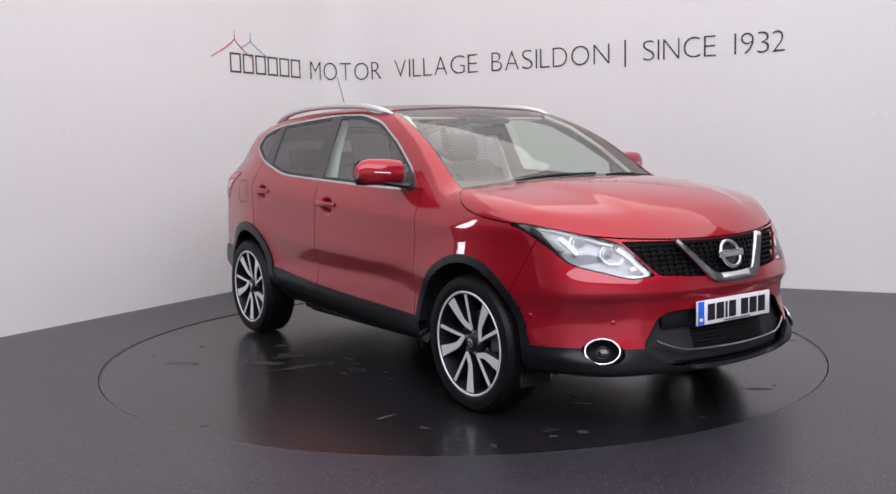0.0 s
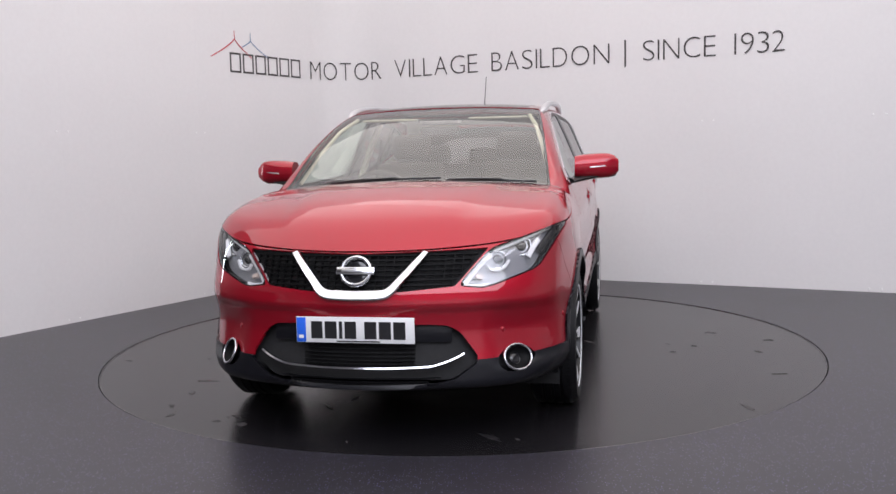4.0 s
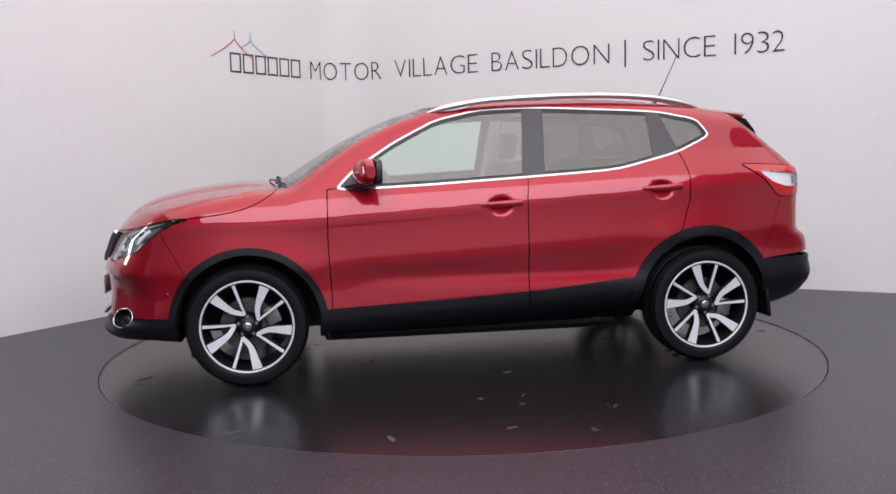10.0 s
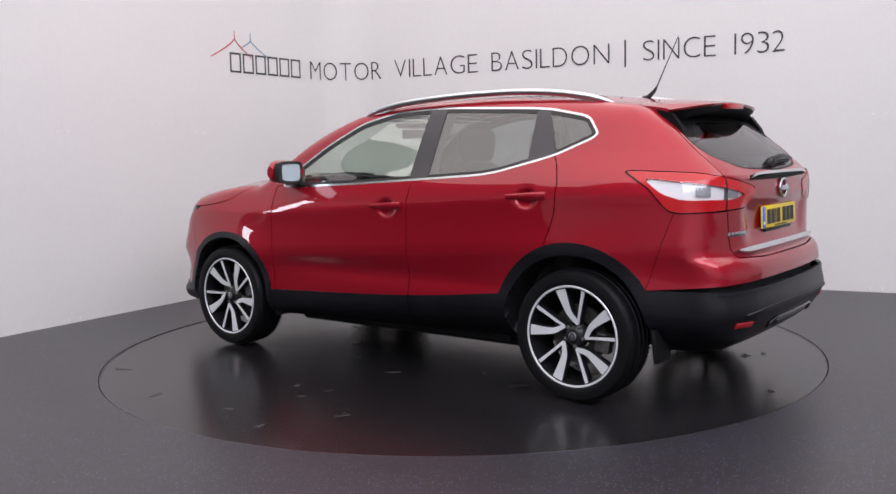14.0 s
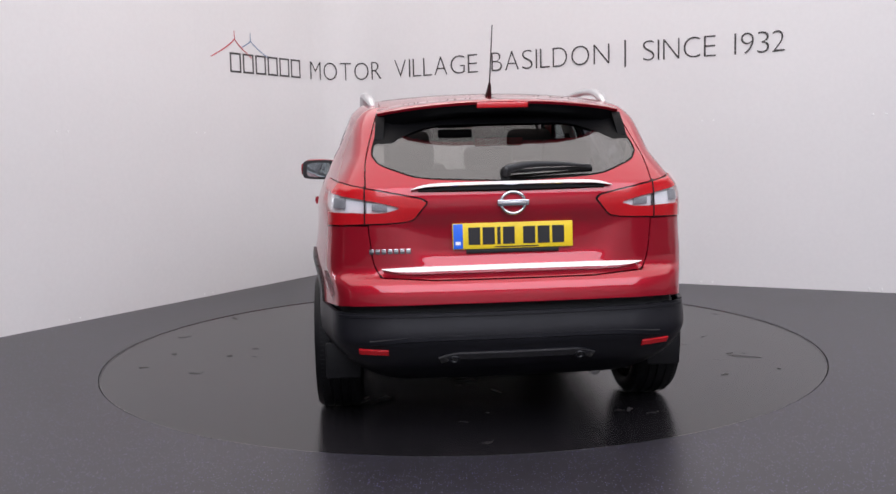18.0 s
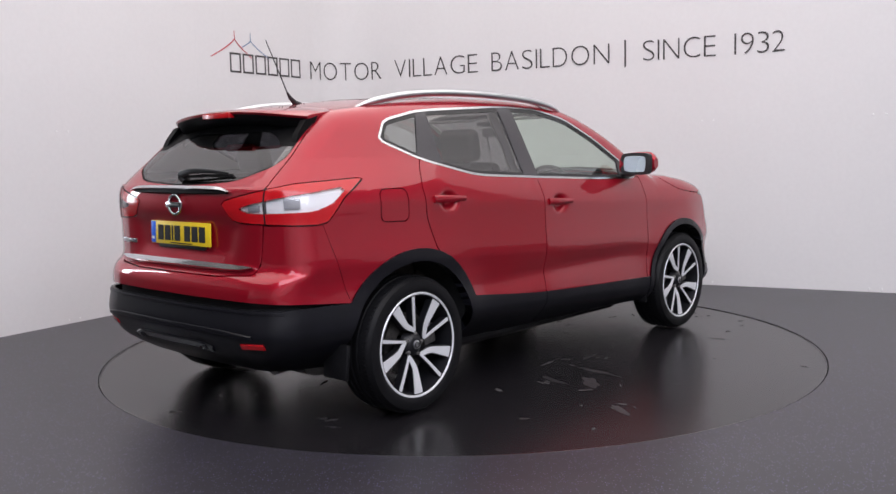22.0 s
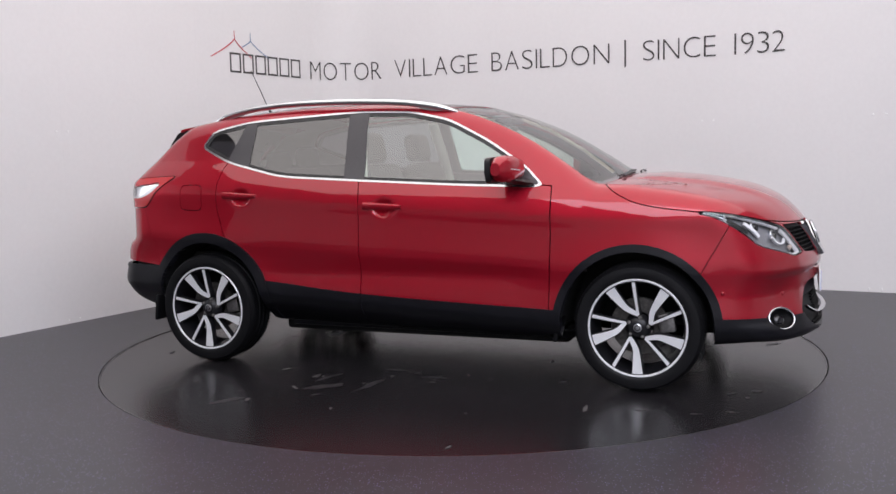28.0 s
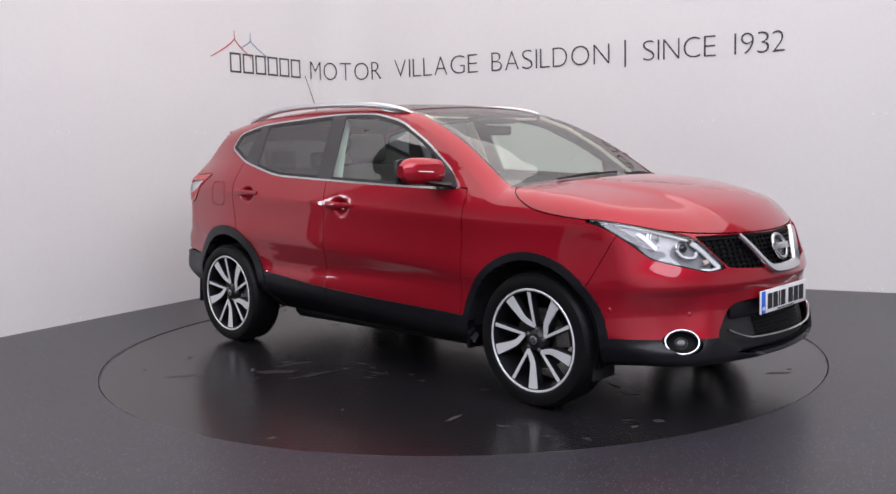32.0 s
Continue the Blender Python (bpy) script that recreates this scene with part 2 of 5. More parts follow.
def build_room():
    stops = [-4.95, -3.0, -TANGENT] + [TANGENT * (i / 8) for i in range(-7, 8)] + [TANGENT, 3.0, 6.0, 8.2]
    rows = []
    for s in stops:
        rows.append([wall_at(s, 0), wall_at(s, WALL_TOP), wall_at(s, WALL_TOP, -0.12), wall_at(s, 0, -0.12)])
    verts = [v for r in rows for v in r]
    faces = []
    for i in range(len(rows) - 1):
        a, b = 4 * i, 4 * i + 4
        faces += [(a + j, a + (j + 1) % 4, b + (j + 1) % 4, b + j) for j in range(4)]
    faces += [(0, 3, 2, 1), tuple(4 * (len(rows) - 1) + j for j in range(4))]
    wall = link_mesh("wall_north", verts, faces, WALLPAINT, smooth=False)
    for p in wall.data.polygons:
        p.use_smooth = abs(p.normal.z) < 0.5
    wall.data.set_sharp_from_angle(angle=radians(30))
    tagged(wall, "matt white studio wall with a rounded corner", "wall", kind="structure")
    # walls that close the place behind the camera
    far = [Vector((10.2, 8.6, 0)), Vector((-9.4, 8.6, 0)), Vector((-9.4, -9.6, 0)), Vector((10.2, -9.6, 0)), Vector((10.2, 8.6, 0))]
    names = ("wall_far", "wall_west", "wall_south", "wall_east")
    for name, p, q in zip(names, far, far[1:]):
        d = (q - p).normalized()
        n = Vector((d.y, -d.x, 0)) * 0.12
        v = [p, q, q + n, p + n]
        up = Vector((0, 0, CEILING))
        w = link_mesh(name, v + [k + up for k in v], [(0, 1, 2, 3), (7, 6, 5, 4), (0, 4, 5, 1), (1, 5, 6, 2), (2, 6, 7, 3), (3, 7, 4, 0)], WALLPAINT, smooth=False)
        tagged(w, "plain white painted wall of the hall round the studio", "wall", kind="structure")
    # added dark panel: gives the car's left-facing paint something dark to mirror
    screen = part("dark_hall_panel", box(-9.2, -5.6, 0.0, -9.05, 8.4, 2.9, 0.01), HALL_DARK, None, smooth=False)
    tagged(screen, "unseen charcoal panel added for the darkness of the hall beside the studio", "partition wall", kind="structure")
    cl = part("ceiling", box(-9.6, -9.8, CEILING, 10.4, 8.8, CEILING + 0.15), CEILPAINT, None, smooth=False)
    tagged(cl, "plain white hall ceiling over the studio", "ceiling", kind="structure")
    # floor sheet with a round hole for the turntable
    bm = bmesh.new()
    n = 128
    inner = [bm.verts.new((RADIUS * math.cos(2 * math.pi * i / n), RADIUS * math.sin(2 * math.pi * i / n), 0)) for i in range(n)]
    low = [bm.verts.new((v.co.x, v.co.y, -0.05)) for v in inner]
    outer = []
    for i in range(n):
        c, s = math.cos(2 * math.pi * i / n), math.sin(2 * math.pi * i / n)
        k = 12 / max(abs(c), abs(s))
        outer.append(bm.verts.new((c * k, s * k, 0)))
    for i in range(n):
        j = (i + 1) % n
        bm.faces.new((inner[i], outer[i], outer[j], inner[j]))
        bm.faces.new((low[i], inner[i], inner[j], low[j]))
    fl = part("floor", bm, FLOOR, None, smooth=False)
    tagged(fl, "dark grey vinyl floor with pale and blue flecks", "floor", kind="structure")
    part("floor_bed", box(-3, -3, -0.12, 3, 3, -0.06), LINING, fl, smooth=False)
    # housings and hangers made up for the assumed softboxes
    for lamp_at, sx, sy, watts, colour in LAMPS:
        ob = new("assumed_ceiling_softbox")
        ob.matrix_world = lamp_at @ pose(0, 0, 0.10)
        tagged(ob, "unseen wide white softbox, assumed under the ceiling to light the studio", "ceiling lamp")
        part("lamp_body", box(-sx / 2 - 0.04, -sy / 2 - 0.04, -0.06, sx / 2 + 0.04, sy / 2 + 0.04, 0.0, 0.01), CEILPAINT, ob)
        back = ob.matrix_world.inverted()
        for hx in (-sx / 2 + 0.3, sx / 2 - 0.3):
            foot = ob.matrix_world @ Vector((hx, 0, 0))
            top = Vector((foot.x, foot.y, CEILING))
            part("hanger", moved(sweep([foot, top], 0.02, 0.02, 8), back), STEEL, ob)
    # tall light added beside the display wall, beyond the view, for a bright opening
    strip = new("bright_gap_stand_in")
    strip.matrix_world = STRIP
    tagged(strip, "tall strip light on a foot, added for an unseen bright opening", "studio lamp")
    part("lamp_body", box(-0.06, -0.10, 0.95, 0.03, 0.10, 2.15, 0.02), CEILPAINT, strip)
    part("lamp_pole", box(-0.05, -0.02, 0.02, -0.01, 0.02, 1.14), STEEL, strip)
    part("lamp_foot", box(-0.16, -0.12, 0.0, 0.16, 0.12, 0.03, 0.01), CLADDING, strip)


RADIUS = 2.253


def build_turntable():
    bm = bmesh.new()
    n, r = 128, RADIUS - 0.004
    prof = [(r - 0.012, -0.004), (r - 0.003, -0.006), (r, -0.012), (r, -0.045)]
    rings = [[bm.verts.new((q * math.cos(2 * math.pi * i / n), q * math.sin(2 * math.pi * i / n), z)) for i in range(n)] for q, z in [(0.6, -0.004), (1.4, -0.004)] + prof]
    for a, b in zip(rings, rings[1:]):
        for i in range(n):
            bm.faces.new((a[i], b[i], b[(i + 1) % n], a[(i + 1) % n]))
    bm.faces.new(rings[0])
    bm.faces.new(rings[-1][::-1])
    table = new("turntable")
    tagged(table, "round dark vinyl turntable set flush in the floor", "turntable")
    part("disc", bm, DISC, table, smooth=False)
    part("edge_trim", moved(lathe([(r - 0.0075, -0.0036), (r - 0.0065, -0.0020), (r - 0.0035, -0.0022), (r - 0.002, -0.006)], 160), Matrix.Rotation(radians(90), 4, "X")), EDGE, table, "thin metal edge trim")
    return table


build_room()
turntable = build_turntable()

# ---- the car: its skin as one smooth solid, cut into panels ----
# car space: x ahead of the front axle, y to its left, z up; the root stands at the turntable's middle
AXLE_X, AXLE_Y = 1.3123, -0.0286
car = new("car")
tagged(car, "red metallic compact SUV with black lower cladding on the turntable", "car")


def curve(xs, ys):
    """A smooth function through a few stations (monotone cubic)."""
    xs, ys = np.array(xs, float), np.array(ys, float)
    if xs[0] > xs[-1]:
        xs, ys = xs[::-1], ys[::-1]
    h = np.diff(xs)
    d = np.diff(ys) / h
    m = np.empty_like(ys)
    m[0], m[-1] = d[0], d[-1]
    for i in range(1, len(xs) - 1):
        m[i] = 0 if d[i - 1] * d[i] <= 0 else (h[i - 1] + h[i]) * 3 / ((2 * h[i] + h[i - 1]) / d[i - 1] + (h[i] + 2 * h[i - 1]) / d[i])

    def f(x):
        x = np.asarray(x, float)
        i = np.clip(np.searchsorted(xs, x) - 1, 0, len(h) - 1)
        t = (x - xs[i]) / h[i]
        lo, hi = t < 0, t > 1
        tc = np.clip(t, 0, 1)
        v = (ys[i] * (1 + 2 * tc) * (1 - tc) ** 2 + h[i] * m[i] * tc * (1 - tc) ** 2 + ys[i + 1] * tc ** 2 * (3 - 2 * tc) + h[i] * m[i + 1] * tc ** 2 * (tc - 1))
        return v + np.where(lo, t * h[i] * m[0], 0) + np.where(hi, (t - 1) * h[i] * m[-1], 0)
    return f


TOP = curve([0.88, 0.82, 0.75, 0.62, 0.45, 0.2, 0.0, -0.13, -0.20, -0.33, -0.57, -0.80, -0.95, -1.07, -1.25, -1.55, -1.95, -2.4, -2.75, -3.0, -3.2],
            [0.77, 0.853, 0.918, 0.994, 1.049, 1.090, 1.106, 1.110, 1.134, 1.212, 1.352, 1.457, 1.509, 1.538, 1.560, 1.578, 1.583, 1.562, 1.525, 1.487, 1.45])
CROWN = curve([0.85, 0.3, -0.2, -0.6, -1.1, -2.0, -3.1], [0.04, 0.045, 0.045, 0.045, 0.06, 0.07, 0.085])
SECTION = curve([0.15, 0.25, 0.30, 0.36, 0.40, 0.44, 0.48, 0.52, 0.56, 0.60, 0.64, 0.68, 0.71, 0.78, 0.85, 0.895, 0.925, 0.95, 0.98, 1.02, 1.10, 1.16, 1.35, 1.52, 1.7],
                [0.60, 0.748, 0.808, 0.858, 0.8725, 0.8735, 0.871, 0.868, 0.8665, 0.8685, 0.8745, 0.8810, 0.8816, 0.8768, 0.8728, 0.8718, 0.8722, 0.8716, 0.8660, 0.8535, 0.819, 0.790, 0.708, 0.628, 0.54])
NOSE = curve([0.15, 0.22, 0.29, 0.36, 0.44, 0.52, 0.58, 0.625, 0.665, 0.75, 0.83, 0.90], [0.80, 0.875, 0.914, 0.905, 0.884, 0.871, 0.873, 0.888, 0.880, 0.847, 0.82, 0.78])
TAIL = curve([0.20, 0.30, 0.36, 0.43, 0.48, 0.585, 0.66, 0.70, 0.728, 0.745, 0.78, 0.86, 0.95, 1.04, 1.11, 1.145, 1.20, 1.30, 1.46, 1.60],
             [-3.17, -3.32, -3.405, -3.452, -3.474, -3.456, -3.452, -3.440, -3.418, -3.396, -3.384, -3.383, -3.384, -3.388, -3.376, -3.345, -3.285, -3.165, -2.975, -2.80])


def smax(a, b, k):
    h = np.maximum(k - np.abs(a - b), 0) / k
    return np.maximum(a, b) + h * h * k * 0.25


def skin(p):
    """Below nought inside the bodywork."""
    x, y, z = p[..., 0], np.abs(p[..., 1]), p[..., 2]
    rise = 0.055 * np.clip(-x - 1.2, -0.9, 1.5)
    front = np.clip(x - 0.05, 0, None)
    back = np.clip(-2.35 - x, 0, None)
    wide = SECTION(z - rise) - 0.29 * front ** 2 - (0.115 + 0.075 * np.clip((z - 1.10) / 0.15, 0, 1)) * back ** 2
    # fuller round the wheel arches
    for cx in (-0.01, -2.64):
        d = np.hypot(x - cx, z - 0.34)
        wide = wide + 0.015 * np.exp(-((d - 0.38) / 0.13) ** 2) * (z < 1.2)
    # hollow along the lower doors, and the scoops behind the handles
    run = 1 / (1 + np.exp(-(x + 2.25) / 0.06)) / (1 + np.exp((x + 0.62) / 0.07))
    wide = wide - 0.010 * np.exp(-((z - 0.575 - 0.02 * (x + 1.4)) / 0.055) ** 2) * run
    for hx, hz in ((-1.43, 0.957), (-2.38, 1.02)):
        wide = wide - 0.026 * np.exp(-((((x - hx) / 0.060) ** 2 + ((z - hz) / 0.044) ** 2) ** 2))
    side = y - wide
    top = (z - TOP(x + 0.16 * y * y * np.clip(1.2 + x, 0, 1) + 0.10 * y * y * (x > 0)) + CROWN(x) * (y / 0.62) ** 2 * 0.5) * 0.9
    ridge = 0.37 + 0.12 * (0.8 - x)
    top = top - 0.013 / (1 + np.exp((y - ridge) / 0.022)) * np.clip((x + 0.16) / 0.2, 0, 1) * np.clip((0.80 - x) / 0.25, 0, 1)
    nose = x - NOSE(z) + 0.40 * y * y + 0.6 * np.clip(y - 0.5, 0, None) ** 2
    tuck = np.clip((0.64 - z) / 0.15, 0, 1) * np.clip((z - 0.33) / 0.05, 0, 1)
    nose = nose + 0.034 * tuck * tuck * (3 - 2 * tuck) * np.exp(-(((y - 0.71 + 0.30 * (z - 0.49)) / 0.15) ** 4))
    dent = 1 / (1 + np.exp((y - 0.40 - 0.35 * (z - 0.8)) / 0.025)) * np.exp(-((z - 0.885) / 0.095) ** 4)
    tail = TAIL(z) + 0.022 * dent - x + 0.10 * y * y + 0.85 * np.clip(y - 0.50, 0, None) ** 2
    f = smax(side, top, 0.075)
    f = smax(f, nose * 0.95, 0.07)
    f = smax(f, tail * 0.9, 0.07)
    return smax(f, 0.245 + (0.02 + 0.06 * np.clip((y - 0.45) / 0.2, 0, 1)) * np.clip((-2.95 - x) / 0.4, 0, 1.1) + 0.022 * np.clip((x - 0.35) / 0.3, 0, 1) - z, 0.04)


def gradient(fn, p, h=1e-4):
    g = np.empty_like(p)
    for a in range(3):
        e = np.zeros(3)
        e[a] = h
        g[:, a] = (fn(p + e) - fn(p - e)) / (2 * h)
    return g


def mesh_solid(fn, lo, hi, step):
    """Surface nets: the skin of fn = 0 in a box, as vertices, triangles and normals."""
    axes = [np.arange(lo[a], hi[a] + step, step) for a in range(3)]
    X = np.stack(np.meshgrid(*axes, indexing="ij"), -1)
    G = fn(X)
    n = np.array(G.shape)
    inside = G < 0
    count = np.zeros(n - 1, int)
    corners = [(i, j, k) for i in (0, 1) for j in (0, 1) for k in (0, 1)]

    def at(arr, c):
        return arr[c[0]:n[0] - 1 + c[0], c[1]:n[1] - 1 + c[1], c[2]:n[2] - 1 + c[2]]
    for c in corners:
        count += at(inside, c)
    mixed = (count > 0) & (count < 8)
    idx = np.full(n - 1, -1)
    idx[mixed] = np.arange(mixed.sum())
    base = np.argwhere(mixed)
    acc, num = np.zeros((len(base), 3)), np.zeros(len(base))
    for c in corners:
        for a in range(3):
            if c[a]:
                continue
            d = list(c)
            d[a] = 1
            g0, g1 = at(G, c)[mixed], at(G, d)[mixed]
            cross = (g0 < 0) != (g1 < 0)
            t = np.where(cross, g0 / np.where(cross, g0 - g1, 1), 0)
            q = base + np.array(c)
            q = q.astype(float)
            q[:, a] += t
            acc[cross] += q[cross]
            num[cross] += 1
    V = np.array(lo) + acc / num[:, None] * step
    for _ in range(5):
        g = gradient(fn, V)
        V = V - np.clip(fn(V) / np.maximum((g * g).sum(1), 0.2), -0.02, 0.02)[:, None] * g
    quads = []
    for a in range(3):
        b, c = (a + 1) % 3, (a + 2) % 3
        s0, s1 = [slice(None)] * 3, [slice(None)] * 3
        s0[a], s1[a] = slice(0, -1), slice(1, None)
        e = np.argwhere(inside[tuple(s0)] != inside[tuple(s1)])
        e = e[(e[:, b] > 0) & (e[:, c] > 0) & (e[:, b] < n[b] - 1) & (e[:, c] < n[c] - 1)]
        flip = inside[e[:, 0], e[:, 1], e[:, 2]]

        def cell(db, dc):
            q = e.copy()
            q[:, b] -= db
            q[:, c] -= dc
            return idx[q[:, 0], q[:, 1], q[:, 2]]
        q = np.stack([cell(1, 1), cell(0, 1), cell(0, 0), cell(1, 0)], 1)
        q[~flip] = q[~flip][:, ::-1]
        quads.append(q)
    q = np.concatenate(quads)
    d1 = np.linalg.norm(V[q[:, 0]] - V[q[:, 2]], axis=1)
    d2 = np.linalg.norm(V[q[:, 1]] - V[q[:, 3]], axis=1)
    short = (d1 <= d2)[:, None]
    T = np.concatenate([np.where(short, q[:, [0, 1, 2]], q[:, [0, 1, 3]]), np.where(short, q[:, [0, 2, 3]], q[:, [1, 2, 3]])])
    return V, T


def split(mesh, field):
    """Cuts a mesh along field = 0: the piece above nought and the piece below."""
    V, T = mesh
    if len(T) == 0:
        return mesh, mesh
    f = field(V)
    f = np.where(np.abs(f) < 1e-5, 1e-5, f)
    up = f[T] > 0
    n = up.sum(1)
    keep, drop = [T[n == 3]], [T[n == 0]]
    extra, cache = [], {}

    def cut(i, j):
        key = (i, j) if i < j else (j, i)
        if key not in cache:
            t = f[i] / (f[i] - f[j])
            cache[key] = len(V) + len(extra)
            extra.append(V[i] + (V[j] - V[i]) * t)
        return cache[key]
    some_up, some_dn = [], []
    for (a, b, c), k in zip(T[(n == 1) | (n == 2)].tolist(), up[(n == 1) | (n == 2)].tolist()):
        lone = k.index(True) if sum(k) == 1 else k.index(False)
        a, b, c = (a, b, c)[lone:] + (a, b, c)[:lone]
        p, q = cut(a, b), cut(a, c)
        one, two = ([(a, p, q)], [(p, b, c), (p, c, q)])
        if sum(k) == 1:
            some_up += one
            some_dn += two
        else:
            some_up += two
            some_dn += one
    W = np.concatenate([V, np.array(extra)]) if extra else V
    res = []
    for whole, some in ((keep, some_up), (drop, some_dn)):
        t = np.concatenate(whole + ([np.array(some)] if some else []))
        used = np.unique(t)
        back = np.zeros(len(W), int)
        back[used] = np.arange(len(used))
        res.append((W[used], back[t]))
    return res


def chop(mesh, field, gap=0.003):
    """Takes the piece where field > 0 out of a mesh, with a shut line of that half width."""
    a, rest = split(mesh, lambda v: field(v) - gap)
    if gap:
        _, rest = split(rest, lambda v: field(v) + gap)
    return a, rest


def largest(mesh):
    """The biggest connected piece of a mesh, and the rest."""
    V, T = mesh
    tag = np.arange(len(V))
    while True:
        low = tag[T].min(1)
        fresh = tag.copy()
        np.minimum.at(fresh, T.ravel(), np.repeat(low, 3))
        if (fresh == tag).all():
            break
        tag = fresh
    names, count = np.unique(tag[T[:, 0]], return_counts=True)
    main = tag[T[:, 0]] == names[count.argmax()]
    return trimmed(V, T[main]), trimmed(V, T[~main])


def trimmed(V, T):
    used, back = np.unique(T, return_inverse=True)
    return V[used], back.reshape(-1, 3)


def join(a, b):
    return np.concatenate([a[0], b[0]]), np.concatenate([a[1], b[1] + len(a[0])])


def round_poly(points, times=2, cut=0.25):
    p = np.array(points, float)
    for _ in range(times):
        q = np.roll(p, -1, 0)
        p = np.stack([p * (1 - cut) + q * cut, p * cut + q * (1 - cut)], 1).reshape(-1, 2)
    return p


def in_poly(q, poly):
    """Signed distance of 2D points to a polygon, above nought inside."""
    best = np.full(len(q), 1e9)
    inside = np.zeros(len(q), bool)
    for a, b in zip(poly, np.roll(poly, -1, 0)):
        e, w = b - a, q - a
        t = np.clip((w @ e) / max(e @ e, 1e-12), 0, 1)
        best = np.minimum(best, np.hypot(*(w - t[:, None] * e).T))
        c1 = (a[1] <= q[:, 1]) & (b[1] > q[:, 1])
        c2 = (a[1] > q[:, 1]) & (b[1] <= q[:, 1])
        s = e[0] * w[:, 1] - e[1] * w[:, 0]
        inside ^= (c1 & (s > 0)) | (c2 & (s < 0))
    return np.where(inside, best, -best)


def skin_part(name, mesh, mat, label="", parent=None, out=0.0, rim=0.012, fn=None):
    """A panel of the skin, moved out by some metres, its edge folded in by rim."""
    V, T = mesh
    if len(T) == 0:
        return None
    N = gradient(skin if fn is None else fn, V)
    N /= np.linalg.norm(N, axis=1)[:, None]
    P = V + N * out
    if not rim:
        return link_mesh(name, P, T, mat, parent or car, label, normals=N)
    e = np.concatenate([T[:, [0, 1]], T[:, [1, 2]], T[:, [2, 0]]])
    seen = {}
    for i, j in e.tolist():
        seen[(i, j)] = 1
    edge = [(i, j) for i, j in seen if (j, i) not in seen]
    rimv = sorted({i for k in edge for i in k})
    n0 = len(P)
    top = {v: n0 + k for k, v in enumerate(rimv)}
    low = {v: n0 + len(rimv) + k for k, v in enumerate(rimv)}
    verts = np.concatenate([P, P[rimv], P[rimv] - N[rimv] * rim])
    faces = [tuple(t) for t in T.tolist()] + [(top[j], top[i], low[i], low[j]) for i, j in edge]
    flat = np.zeros((len(rimv), 3))
    pos = {v: k for k, v in enumerate(rimv)}
    mid = P[T].mean(1)
    tri_of = {}
    for k, t in enumerate(T.tolist()):
        for i, j in ((t[0], t[1]), (t[1], t[2]), (t[2], t[0])):
            tri_of[(i, j)] = k
    for i, j in edge:
        d = (P[i] + P[j]) / 2 - mid[tri_of[(i, j)]]
        for v in (i, j):
            flat[pos[v]] += d - N[v] * (d @ N[v])
    flat /= np.linalg.norm(flat, axis=1)[:, None] + 1e-9
    return link_mesh(name, verts, faces, mat, parent or car, label, normals=np.concatenate([N, flat, flat]))


def xz(v):
    return v[:, [0, 2]]


def on_side(v):
    return np.abs(v[:, 1]) - 0.42


def both(*fields):
    return lambda v: np.minimum.reduce([f(v) for f in fields])


def arch(cx, cz, r):
    return lambda v: np.minimum(r - np.hypot(v[:, 0] - cx, v[:, 2] - cz), np.abs(v[:, 1]) - 0.45)


FRONT_ARCH, REAR_ARCH = (-0.012, 0.338), (-2.637, 0.352)
GLAZING = round_poly([(-0.49, 1.062), (-0.98, 1.076), (-1.59, 1.106), (-2.12, 1.135), (-2.50, 1.225), (-2.735, 1.325), (-2.66, 1.43), (-2.40, 1.482),
                      (-1.68, 1.518), (-1.35, 1.508), (-1.09, 1.452), (-0.84, 1.328), (-0.61, 1.18)], 2, 0.13)
SILL = curve([0.6, -0.45, -1.58, -2.26, -3.0], [0.385, 0.415, 0.462, 0.525, 0.587])
HEADLIGHT = round_poly([(0.86, 0.945), (0.80, 0.84), (0.745, 0.755), (0.54, 0.688), (0.425, 0.702), (0.55, 0.848), (0.70, 0.895)], 2, 0.12)
GRILLE = np.array([(0.0, 0.838), (0.545, 0.852), (0.415, 0.700), (0.19, 0.682), (0.0, 0.680), (-0.19, 0.682), (-0.415, 0.700), (-0.545, 0.852)])
INTAKE = round_poly([(0.0, 0.545), (0.37, 0.54), (0.43, 0.51), (0.52, 0.385), (0.40, 0.30), (0.0, 0.255), (-0.40, 0.30), (-0.52, 0.385), (-0.43, 0.51), (-0.37, 0.54)], 1, 0.15)
REAR_GLASS = round_poly([(0.0, 1.130), (0.40, 1.148), (0.565, 1.21), (0.60, 1.26), (0.55, 1.42), (0.50, 1.47), (-0.50, 1.47), (-0.55, 1.42), (-0.60, 1.26), (-0.565, 1.21), (-0.40, 1.148)], 2, 0.15)
TAIL_LIGHT = round_poly([(0.35, 1.062), (0.73, 1.138), (1.14, 1.158), (0.99, 1.065), (0.89, 0.95), (0.43, 0.966)], 2, 0.1)
TAILGATE = round_poly([(0.56, 0.722), (0.60, 0.79), (0.618, 0.96), (0.625, 1.15), (0.62, 1.24), (0.57, 1.42), (0.54, 1.50), (-0.54, 1.50), (-0.57, 1.42), (-0.62, 1.24), (-0.625, 1.15), (-0.618, 0.96), (-0.60, 0.79), (-0.56, 0.722)], 1, 0.2)
FRONT_DOOR = [(-0.46, 1.072), (-0.455, 0.80), (-0.47, 0.40), (-1.585, 0.40), (-1.585, 1.0), (-1.605, 1.16)]
